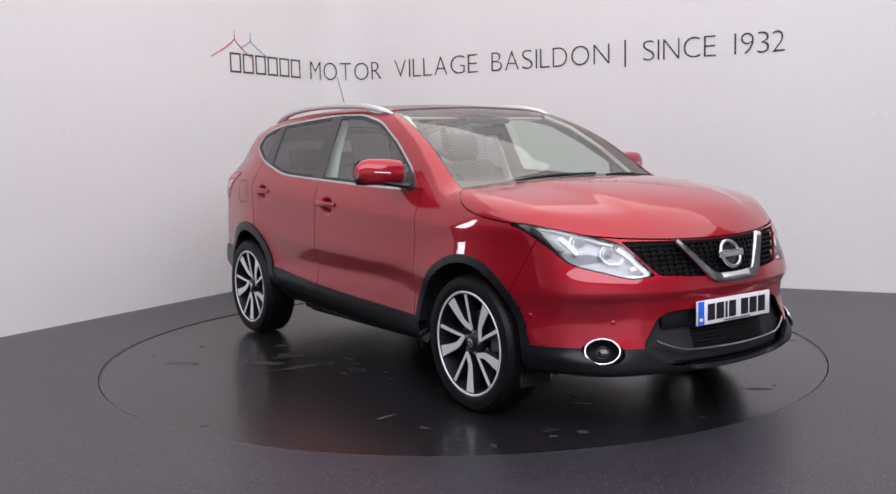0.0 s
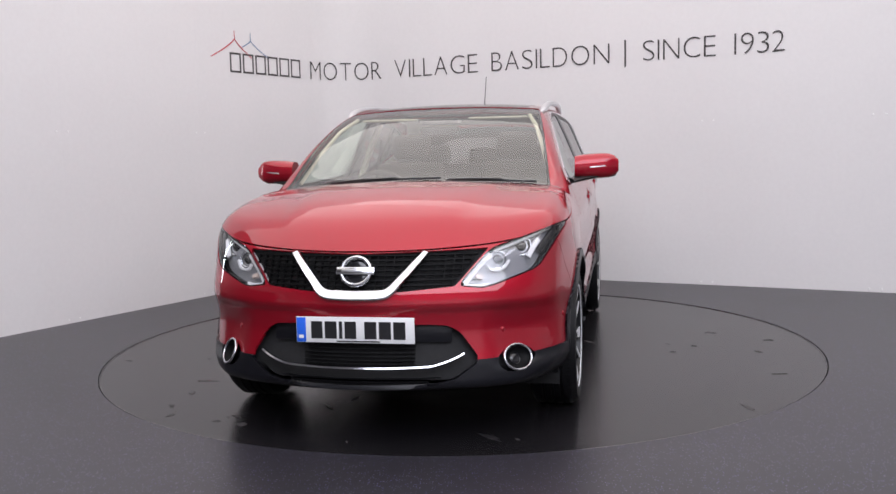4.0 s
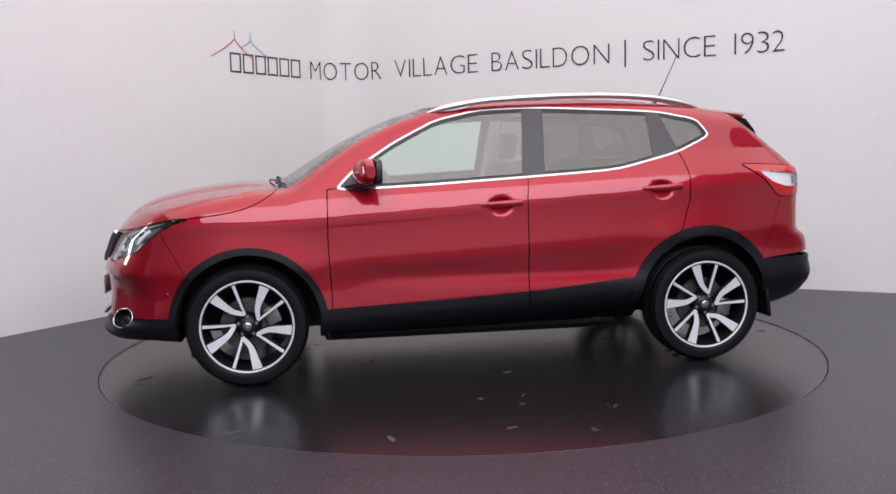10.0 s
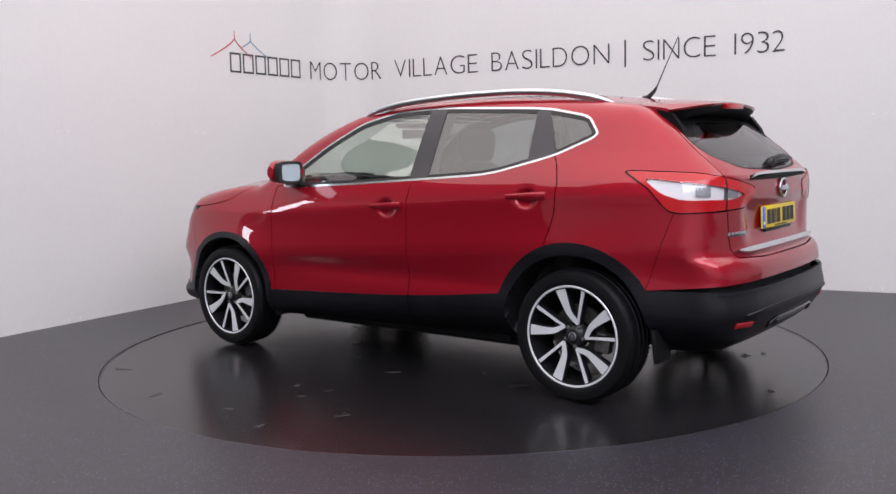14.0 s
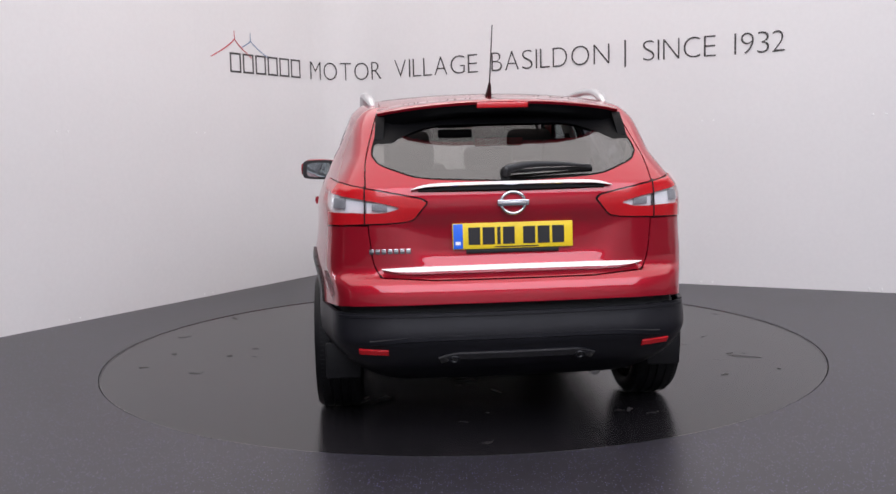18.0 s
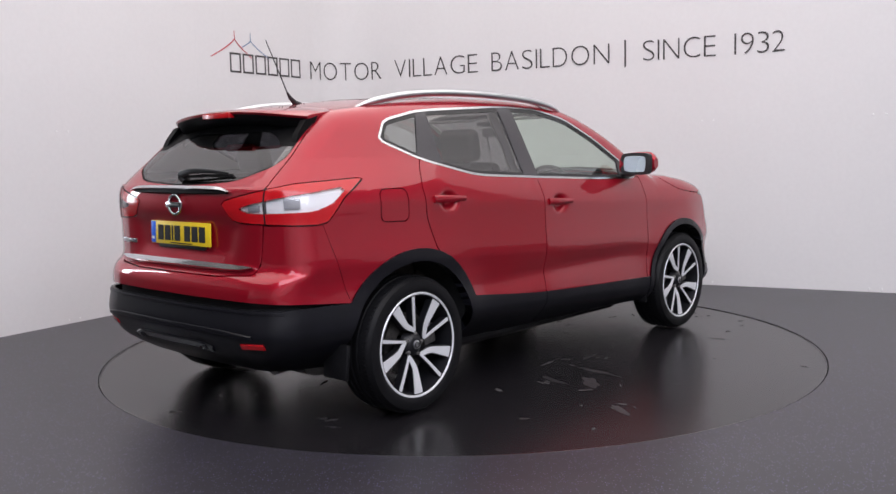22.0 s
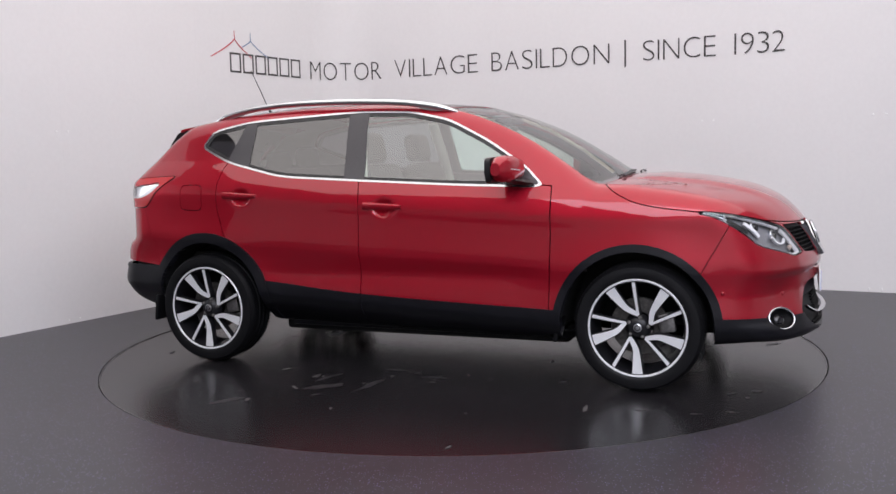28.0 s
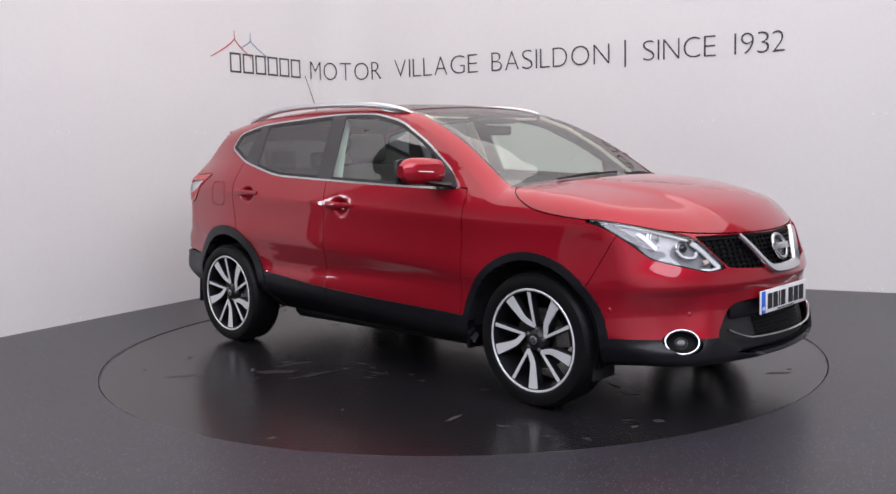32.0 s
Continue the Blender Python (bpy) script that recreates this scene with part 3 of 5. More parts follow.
REAR_DOOR = [(-1.585, 0.40), (-2.27, 0.40), (-2.36, 0.62), (-2.50, 0.80), (-2.548, 0.95), (-2.555, 1.10), (-2.53, 1.19), (-2.49, 1.26), (-1.605, 1.16), (-1.585, 1.0)]
BONNET_EDGE = curve([0.86, 0.70, 0.34, 0.12, 0.0, -0.10, -0.17, -0.26], [0.836, 0.862, 0.93, 0.955, 0.978, 1.02, 1.065, 1.15])


def lamp_s(v):
    return np.stack([np.minimum(np.abs(v[:, 1]), 0.74) + np.maximum(v[:, 0] + 3.28, 0), v[:, 2]], 1)


def headlight(v):
    return np.minimum(in_poly(np.stack([np.abs(v[:, 1]), v[:, 2]], 1), HEADLIGHT), v[:, 0] - 0.30)


def tail_light(v):
    return np.minimum(in_poly(lamp_s(v), TAIL_LIGHT), -2.6 - v[:, 0])


def screen_x(v):
    return v[:, 0] + 0.13 * v[:, 1] ** 2


def build_skin():
    shell = mesh_solid(skin, (-3.56, -1.012, 0.16), (1.0, 1.01, 1.66), 0.0172)
    for cx, cz in (FRONT_ARCH, REAR_ARCH):
        _, shell = split(shell, arch(cx, cz, 0.394))
    under, shell = split(shell, lambda v: 0.276 - v[:, 2])
    skin_part("underbody", under, CLADDING, "black underbody panel", rim=0)
    # side glazing
    panes, shell = split(shell, both(on_side, lambda v: in_poly(xz(v), GLAZING), lambda v: v[:, 2] - 1.0))
    band, panes = split(panes, lambda v: 0.0115 - in_poly(xz(v), GLAZING))
    # windscreen, glass roof, rear window
    screen, shell = split(shell, both(lambda v: -0.135 - screen_x(v), lambda v: screen_x(v) + 1.065, lambda v: 0.735 + (screen_x(v) + 0.135) * 0.155 - np.abs(v[:, 1]), lambda v: v[:, 2] - 1.02))
    roof_glass, shell = split(shell, both(lambda v: -1.085 - screen_x(v), lambda v: v[:, 0] + 2.42, lambda v: 0.52 - np.abs(v[:, 1]), lambda v: v[:, 2] - 1.4))
    rear_glass, shell = split(shell, both(lambda v: in_poly(v[:, 1:], REAR_GLASS), lambda v: -2.85 - v[:, 0]))
    # lamps, grille, lower black plastic
    lamps_f, shell = chop(shell, headlight, 0.002)
    lamps_r, shell = chop(shell, tail_light, 0.002)
    grille, shell = split(shell, both(lambda v: in_poly(v[:, 1:], GRILLE), lambda v: v[:, 0] - 0.5))
    intake, shell = split(shell, both(lambda v: in_poly(v[:, 1:], INTAKE), lambda v: v[:, 0] - 0.5))
    _, shell = split(shell, both(lambda v: 1 - np.hypot((np.abs(v[:, 1]) - 0.655) / 0.071, (v[:, 2] - 0.375) / 0.051), lambda v: v[:, 0] - 0.4))
    clad_f, shell = split(shell, both(lambda v: v[:, 0] - 0.2, lambda v: 0.388 + 0.03 * np.clip(np.abs(v[:, 1]) - 0.6, 0, 1) - v[:, 2], lambda v: np.hypot(v[:, 0] + 0.012, v[:, 2] - 0.338) - 0.40))
    clad_r, shell = split(shell, both(lambda v: -2.85 - v[:, 0], lambda v: 0.589 - v[:, 2]))
    arches, shell = split(shell, lambda v: np.maximum(arch(*FRONT_ARCH, 0.434)(v), arch(*REAR_ARCH, 0.453)(v)))
    sills, shell = split(shell, lambda v: SILL(v[:, 0]) - v[:, 2])
    # painted panels
    bonnet, shell = chop(shell, both(lambda v: v[:, 2] - BONNET_EDGE(v[:, 0]), lambda v: screen_x(v) + 0.118), 0.003)
    gate, shell = chop(shell, both(lambda v: in_poly(v[:, 1:], TAILGATE), lambda v: -2.93 - v[:, 0]), 0.003)
    roof, shell = chop(shell, both(lambda v: 0.545 - np.abs(v[:, 1]), lambda v: v[:, 2] - 1.35), 0.002)
    skin_part("bonnet", bonnet, PAINT)
    skin_part("roof_panel", roof, PAINT)
    gate_ob = skin_part("tailgate", gate, PAINT)
    nose, shell = chop(shell, both(lambda v: v[:, 0] - 0.345 - 0.55 * (v[:, 2] - 0.68), lambda v: 0.93 - v[:, 2]), 0.002)
    skin_part("front_bumper", nose, PAINT)
    stern, shell = chop(shell, both(lambda v: -3.03 - v[:, 0] - 0.35 * (v[:, 2] - 0.62), lambda v: 0.955 - v[:, 2]), 0.0012)
    skin_part("rear_bumper", stern, PAINT)
    for side, where in (("left", 1), ("right", -1)):
        half, _ = split(shell, lambda v: v[:, 1] * where)
        door_f, half = chop(half, lambda v: in_poly(xz(v), np.array(FRONT_DOOR)), 0.003)
        door_r, half = chop(half, lambda v: in_poly(xz(v), np.array(REAR_DOOR)), 0.003)
        DOORS[side] = skin_part("front_door", door_f, PAINT), skin_part("rear_door", door_r, PAINT)
        wing, half = split(half, lambda v: np.minimum(v[:, 0] + 0.6, 1.13 - 0.2 * (v[:, 0] + 0.46) - v[:, 2]))
        skin_part("front_wing", wing, PAINT)
        cant, half = split(half, lambda v: np.minimum(v[:, 0] + 2.47, v[:, 2] - 1.0))
        skin_part("roof_side_rail", cant, PAINT)
        if where < 0:
            flap, half = chop(half, lambda v: in_poly(xz(v), round_poly([(-2.835, 0.945), (-2.665, 0.94), (-2.665, 1.098), (-2.83, 1.098)], 3, 0.12)), 0.0025)
            skin_part("fuel_flap", flap, PAINT)
        skin_part("rear_quarter", half, PAINT)
        for mesh, name, mat, label, out in ((arches, "wheel_arch_trim", CLADDING, "black grained wheel-arch trim", 0.010), (sills, "sill_trim", CLADDING, "black grained sill trim", 0.006), (band, "window_trim", TRIM, "bright chrome window surround", 0.0015)):
            piece, _ = split(mesh, lambda v: v[:, 1] * where)
            if name == "wheel_arch_trim":
                for piece in split(piece, lambda v: v[:, 0] + 1.3):
                    skin_part(name, piece, mat, label, out=out, rim=0.05)
            elif name == "sill_trim":
                for length in split(piece, lambda v: v[:, 0] + 1.585):
                    length, _ = split(length, lambda v: np.abs(v[:, 0] + 1.585) - 0.0025)
                    length, _ = largest(length)
                    skin_part(name, length, mat, label, out=out, rim=0.02)
            else:
                skin_part(name, piece, mat, label, out=out, rim=0.02)
        glazed, _ = split(panes, lambda v: v[:, 1] * where)
        sail, glazed = split(glazed, lambda v: v[:, 0] + 0.70 - 0.35 * (v[:, 2] - 1.07))
        post_b, glazed = split(glazed, lambda v: in_poly(xz(v), np.array([(-1.555, 1.0), (-1.615, 1.6), (-1.735, 1.6), (-1.69, 1.0)])))
        post_c, glazed = split(glazed, lambda v: in_poly(xz(v), np.array([(-2.355, 1.0), (-2.345, 1.6), (-2.375, 1.6), (-2.425, 1.46), (-2.53, 1.2), (-2.56, 1.0)])))
        for name, piece in (("mirror_sail", sail), ("door_post", post_b), ("door_post", post_c)):
            skin_part(name, piece, POST, "satin black window post", out=-0.002)
        seal, glazed = split(glazed, lambda v: 0.029 - in_poly(xz(v), GLAZING))
        skin_part("window_seal", seal, SEAL, "black rubber window seal", out=-0.003)
        front, glazed = split(glazed, lambda v: v[:, 0] + 1.6)
        rear, quarter = split(glazed, lambda v: v[:, 0] + 2.4)
        skin_part("front_side_window", front, GLASS_CLEAR, "lightly tinted side window", DOORS[side][0], out=-0.006, rim=0.004)
        skin_part("rear_side_window", rear, GLASS_PRIVACY, "dark privacy glass", DOORS[side][1], out=-0.006, rim=0.004)
        skin_part("quarter_window", quarter, GLASS_PRIVACY, "dark privacy glass", out=-0.006, rim=0.004)
        for mesh, name, field in ((lamps_f, "headlight", headlight), (lamps_r, "tail_light", tail_light)):
            piece, _ = split(mesh, lambda v: v[:, 1] * where)
            LAMP_SKIN[name, where] = piece
    rim_w, glass_w = split(screen, lambda v: np.maximum.reduce([screen_x(v) + 0.168, -1.052 - screen_x(v), np.abs(v[:, 1]) - 0.726 - (screen_x(v) + 0.135) * 0.155]))
    skin_part("windscreen_border", rim_w, GLOSSBLACK, "black windscreen border", out=-0.003)
    skin_part("windscreen", glass_w, GLASS_SCREEN, "clear windscreen", out=-0.004, rim=0.005)
    skin_part("glass_roof", roof_glass, GLASS_ROOF, "dark panoramic glass roof", out=0.001)
    rim_r, glass_r = split(rear_glass, lambda v: np.maximum(0.008 - in_poly(v[:, 1:], REAR_GLASS), v[:, 2] - 1.387 + 0.080 * np.clip((np.abs(v[:, 1]) - 0.25) / 0.25, 0, 1) ** 2))
    skin_part("rear_window_border", rim_r, GRILLE_BLACK, "black rear window border", gate_ob, out=-0.002)
    skin_part("rear_window", glass_r, GLASS_REAR, "smoked rear window", gate_ob, out=-0.002, rim=0.005)
    middle, ends = largest(clad_f)
    skin_part("front_lower_bumper", middle, CLADDING, "black lower front bumper", out=0.008, rim=0.02)
    for end in split(ends, lambda v: v[:, 1]):
        if len(end[1]):
            skin_part("lower_bumper_corner", largest(end)[0], CLADDING, "black corner of the lower bumper", out=0.008, rim=0.02)
    skin_part("rear_lower_bumper", clad_r, CLADDING, "black lower rear bumper", out=0.010, rim=0.02)
    skin_part("grille_back", grille, LINING, "black grille cavity", out=-0.03, rim=0)
    skin_part("intake_back", intake, LINING, "black air intake cavity", out=-0.04, rim=0)
    # dark inner shell with the wheel housings hollowed out
    def inner(p):
        f = skin(p) + 0.045
        y = np.abs(p[..., 1])
        for cx, cz in (FRONT_ARCH, REAR_ARCH):
            f = np.maximum(f, np.minimum(0.41 - np.hypot(p[..., 0] - cx, p[..., 2] - cz), y - 0.50))
        return f
    liner = mesh_solid(inner, (-3.50, -0.97, 0.2), (0.95, 0.97, 1.6), 0.034)
    for cutter in (both(on_side, lambda v: in_poly(xz(v), GLAZING) + 0.0, lambda v: v[:, 2] - 1.0), both(lambda v: -0.16 - screen_x(v), lambda v: screen_x(v) + 1.03, lambda v: 0.722 - np.abs(v[:, 1]) + (screen_x(v) + 0.135) * 0.155, lambda v: v[:, 2] - 1.0),
                   both(lambda v: -1.16 - screen_x(v), lambda v: v[:, 0] + 2.34, lambda v: 0.46 - np.abs(v[:, 1]), lambda v: v[:, 2] - 1.38),
                   both(lambda v: in_poly(v[:, 1:], REAR_GLASS) + 0.01, lambda v: -2.7 - v[:, 0]), headlight, tail_light):
        _, liner = split(liner, cutter)
    head, liner = split(liner, lambda v: v[:, 2] - 1.19)
    head, scraps = largest(head)
    liner = join(liner, scraps)
    skin_part("cabin_lining", liner, LINING, "dark inner lining", rim=0, fn=inner)
    skin_part("headliner", head, HEADLINER, "pale cloth headliner", rim=0, fn=inner)


DOORS, LAMP_SKIN = {}, {}
build_skin()


# ---- car details ----
def skin_at(axis, a, b, sign=1):
    """A point of the skin and its normal. axis 'y': a, b are x, z on the side; 'x': y, z at an end; 'z': x, y on top."""
    lo, hi = {"y": (0.0, 1.05), "x": (-1.2, 1.1) if sign > 0 else (1.2, 3.7), "z": (0.7, 1.7)}[axis]
    for _ in range(17):
        m = (lo + hi) / 2
        p = {"y": (a, sign * m, b), "x": (sign * m, a, b), "z": (a, b, m)}[axis]
        if float(skin(np.array([p], float))[0]) < 0:
            lo = m
        else:
            hi = m
    p = np.array([p], float)
    n = gradient(skin, p)[0]
    return Vector(p[0]), Vector(n).normalized()


def facing(p, n, up=(0, 0, 1)):
    """A pose at p whose x axis points along n and whose z axis is nearly up."""
    n = Vector(n).normalized()
    y = Vector(up).cross(n).normalized()
    z = n.cross(y)
    return Matrix(((n.x, y.x, z.x, p[0]), (n.y, y.y, z.y, p[1]), (n.z, y.z, z.z, p[2]), (0, 0, 0, 1)))


def ring(ry, rz, tube, steps=40, sect=10):
    """An elliptic ring in the y-z plane facing x."""
    bm = bmesh.new()
    rings = []
    for i in range(steps):
        a = 2 * math.pi * i / steps
        c = Vector((0, ry * math.cos(a), rz * math.sin(a)))
        out = Vector((0, math.cos(a) / ry, math.sin(a) / rz)).normalized()
        rings.append([bm.verts.new(c + out * (tube * math.cos(2 * math.pi * j / sect)) + Vector((tube * math.sin(2 * math.pi * j / sect), 0, 0))) for j in range(sect)])
    for i in range(steps):
        a, b = rings[i], rings[(i + 1) % steps]
        for j in range(sect):
            bm.faces.new((a[j], a[(j + 1) % sect], b[(j + 1) % sect], b[j]))
    return bm


def dome(ry, rz, depth, steps=24, rows=5):
    """A half ellipsoid bulging along x (depth below nought: a bowl)."""
    bm = bmesh.new()
    rr = []
    for k in range(rows):
        t = math.pi / 2 * k / rows
        rr.append([bm.verts.new((depth * math.sin(t), ry * math.cos(t) * math.cos(2 * math.pi * i / steps), rz * math.cos(t) * math.sin(2 * math.pi * i / steps))) for i in range(steps)])
    tip = bm.verts.new((depth, 0, 0))
    for a, b in zip(rr, rr[1:]):
        for i in range(steps):
            bm.faces.new((a[i], a[(i + 1) % steps], b[(i + 1) % steps], b[i]))
    for i in range(steps):
        bm.faces.new((rr[-1][i], rr[-1][(i + 1) % steps], tip))
    return bm


def ribbon_on(points, axis, sign, width, proud, thick, per=6, lean=0.0):
    """A flat bar along points of the skin, standing proud of it."""
    pts = smooth_path([(a, b, 0) for a, b in points], per)
    bm = bmesh.new()
    rows = []
    frames = [skin_at(axis, q.x, q.y, sign) for q in pts]
    for i, (p, n) in enumerate(frames):
        d = (frames[min(i + 1, len(frames) - 1)][0] - frames[max(i - 1, 0)][0]).normalized()
        w = n.cross(d).normalized()
        k = width(i / (len(frames) - 1)) if callable(width) else width
        rows.append([bm.verts.new(p + n * (proud + h - lean * s * k) + w * s * k * 0.5) for s, h in ((-1, -thick), (-1, -thick * 0.25), (-0.75, 0), (0.75, 0), (1, -thick * 0.25), (1, -thick))])
    for a, b in zip(rows, rows[1:]):
        for j in range(6):
            bm.faces.new((a[j], a[(j + 1) % 6], b[(j + 1) % 6], b[j]))
    bm.faces.new(rows[0][::-1])
    bm.faces.new(rows[-1])
    return bm


def polar(r, degrees, y=0.0):
    return Vector((-r * math.cos(radians(degrees)), y, r * math.sin(radians(degrees))))


def slab(outline, y0, y1):
    """A flat plate between two depths along y from an outline of (x, z) points, each with its own top depth."""
    bm = bmesh.new()
    top = [bm.verts.new((p.x, y1 + p.y, p.z)) for p in outline]
    low = [bm.verts.new((p.x, y0 + p.y, p.z)) for p in outline]
    n = len(outline)
    bm.faces.new(top)
    bm.faces.new(low[::-1])
    for i in range(n):
        bm.faces.new((top[i], low[i], low[(i + 1) % n], top[(i + 1) % n]))
    return bm


def spoke_outline(path, widths, grow=0.0):
    left, right = [], []
    for i, p in enumerate(path):
        d = (path[min(i + 1, len(path) - 1)] - path[max(i - 1, 0)])
        d.y = 0
        d.normalize()
        w = Vector((d.z, 0, -d.x)) * (widths[i] / 2 + grow)
        left.append(p + w)
        right.append(p - w)
    return left + right[::-1]


def dish(r):
    """How far the spokes sink towards the hub."""
    return -0.028 + 0.022 * min(1, max(0, (r - 0.05) / 0.20)) ** 0.8


def build_wheel():
    """One wheel in its own space, facing +y; the parts are copied to the four hubs."""
    barrel = [(0.254, -0.005), (0.257, 0.0), (0.254, 0.003), (0.242, 0.001), (0.239, -0.010), (0.233, -0.035), (0.224, -0.09), (0.222, -0.17), (0.242, -0.195)]
    wheel = part("wheel", lathe(barrel, 72), RIMBLACK, car, "dark alloy wheel with machined spokes")
    part("rim_lip", lathe([(0.2545, -0.002), (0.2575, 0.003), (0.2545, 0.0060), (0.2475, 0.0045), (0.2445, 0.0), (0.244, -0.006)], 72), MACHINED, wheel, "bright machined rim lip")
    tyre = [(0.255, -0.20), (0.270, -0.212), (0.300, -0.215), (0.318, -0.206), (0.330, -0.192), (0.3345, -0.170)]
    for g in (-0.150, -0.108, -0.066):
        tyre += [(0.336, g - 0.008), (0.3285, g - 0.005), (0.3285, g + 0.005), (0.336, g + 0.008)]
    tyre += [(0.3345, -0.040), (0.330, -0.020), (0.324, -0.006), (0.316, 0.004), (0.3155, 0.0065), (0.300, 0.009), (0.285, 0.0095), (0.270, 0.0085), (0.262, 0.0055), (0.2565, 0.001)]
    part("tyre", lathe(tyre, 96), RUBBER, wheel, "black road tyre")
    lug = bmesh.new()
    for i in range(96):
        m = Matrix.Rotation(2 * math.pi * i / 96, 4, "Y")
        for y0, y1 in ((-0.036, -0.018), (-0.196, -0.178)):
            v = [lug.verts.new(m @ Vector(q)) for q in ((-0.0035, y0, 0.331), (0.0035, y0, 0.331), (0.0035, y1, 0.331), (-0.0035, y1, 0.331), (-0.0035, y0, 0.3348), (0.0035, y0, 0.3348), (0.0035, y1, 0.3348), (-0.0035, y1, 0.3348))]
            for f in ((4, 5, 6, 7), (0, 1, 5, 4), (1, 2, 6, 5), (2, 3, 7, 6), (3, 0, 4, 7)):
                lug.faces.new([v[k] for k in f])
    tagged(part("tread_block", lug, RUBBER, wheel, smooth=False), kind="stuff")
    hub = lathe([(0.0, -0.012), (0.028, -0.012), (0.040, -0.018), (0.058, -0.034), (0.068, -0.06)], 40)
    part("hub", hub, RIMBLACK, wheel)
    cap = lathe([(0.0, -0.006), (0.014, -0.006), (0.021, -0.009), (0.023, -0.016)], 32)
    part("centre_cap", cap, SATIN, wheel, "silver centre cap")
    mark = ring(0.013, 0.013, 0.0025, 24, 6)
    part("cap_mark", moved(mark, Matrix.Translation((0, -0.005, 0)) @ Matrix.Rotation(radians(90), 4, "Z")), INK, wheel)
    for i in range(5):
        nut = lathe([(0.0, -0.020), (0.008, -0.021), (0.0105, -0.026), (0.0105, -0.045)], 10)
        part("wheel_nut", moved(nut, Matrix.Translation(polar(0.052, 18 + 72 * i))), STEEL, wheel)
    for i in range(5):
        f = 65 + 72 * i
        apex = polar(0.066, f - 38)
        wide = [apex, polar(0.073, f - 29), polar(0.084, f - 19), polar(0.099, f - 10), polar(0.118, f - 4.5), polar(0.15, f - 2), polar(0.20, f - 0.6), polar(0.246, f)]
        thin = [apex, polar(0.11, f - 33.5), polar(0.17, f - 31.8), polar(0.246, f - 31)]
        for path, widths in ((wide, (0.016, 0.021, 0.025, 0.027, 0.030, 0.036, 0.046, 0.056)), (thin, (0.012, 0.0135, 0.015, 0.018))):
            for p in path:
                p.y = dish(math.hypot(p.x, p.z))
            part("spoke", slab(spoke_outline(path, widths, 0.0035), -0.040, -0.001), RIMBLACK, wheel, smooth=False)
            part("spoke_face", slab(spoke_outline(path, widths), -0.003, 0.004), MACHINED, wheel, "machined silver spoke face", smooth=False)
    part("brake_disc", lathe([(0.07, -0.085), (0.075, -0.078), (0.150, -0.078), (0.151, -0.10), (0.075, -0.10)], 48), DISC_STEEL, wheel, "worn steel brake disc")
    cal = box(-0.05, -0.115, 0.10, 0.05, -0.055, 0.185, 0.012)
    part("brake_caliper", moved(cal, Matrix.Rotation(radians(-70), 4, "Y")), STEEL, wheel, "grey brake caliper")
    first = True
    for x, side, spin in ((0.0, 1, 0), (-2.646, 1, -32), (0.0, -1, -11), (-2.646, -1, -11)):
        m = Matrix.Translation((x, side * 0.878, 0.3365)) @ Matrix.Rotation(0 if side > 0 else math.pi, 4, "Z") @ Matrix.Rotation(radians(spin), 4, "Y")
        if first:
            wheel.matrix_basis = m
            first = False
        else:
            copy_thing(wheel, m)


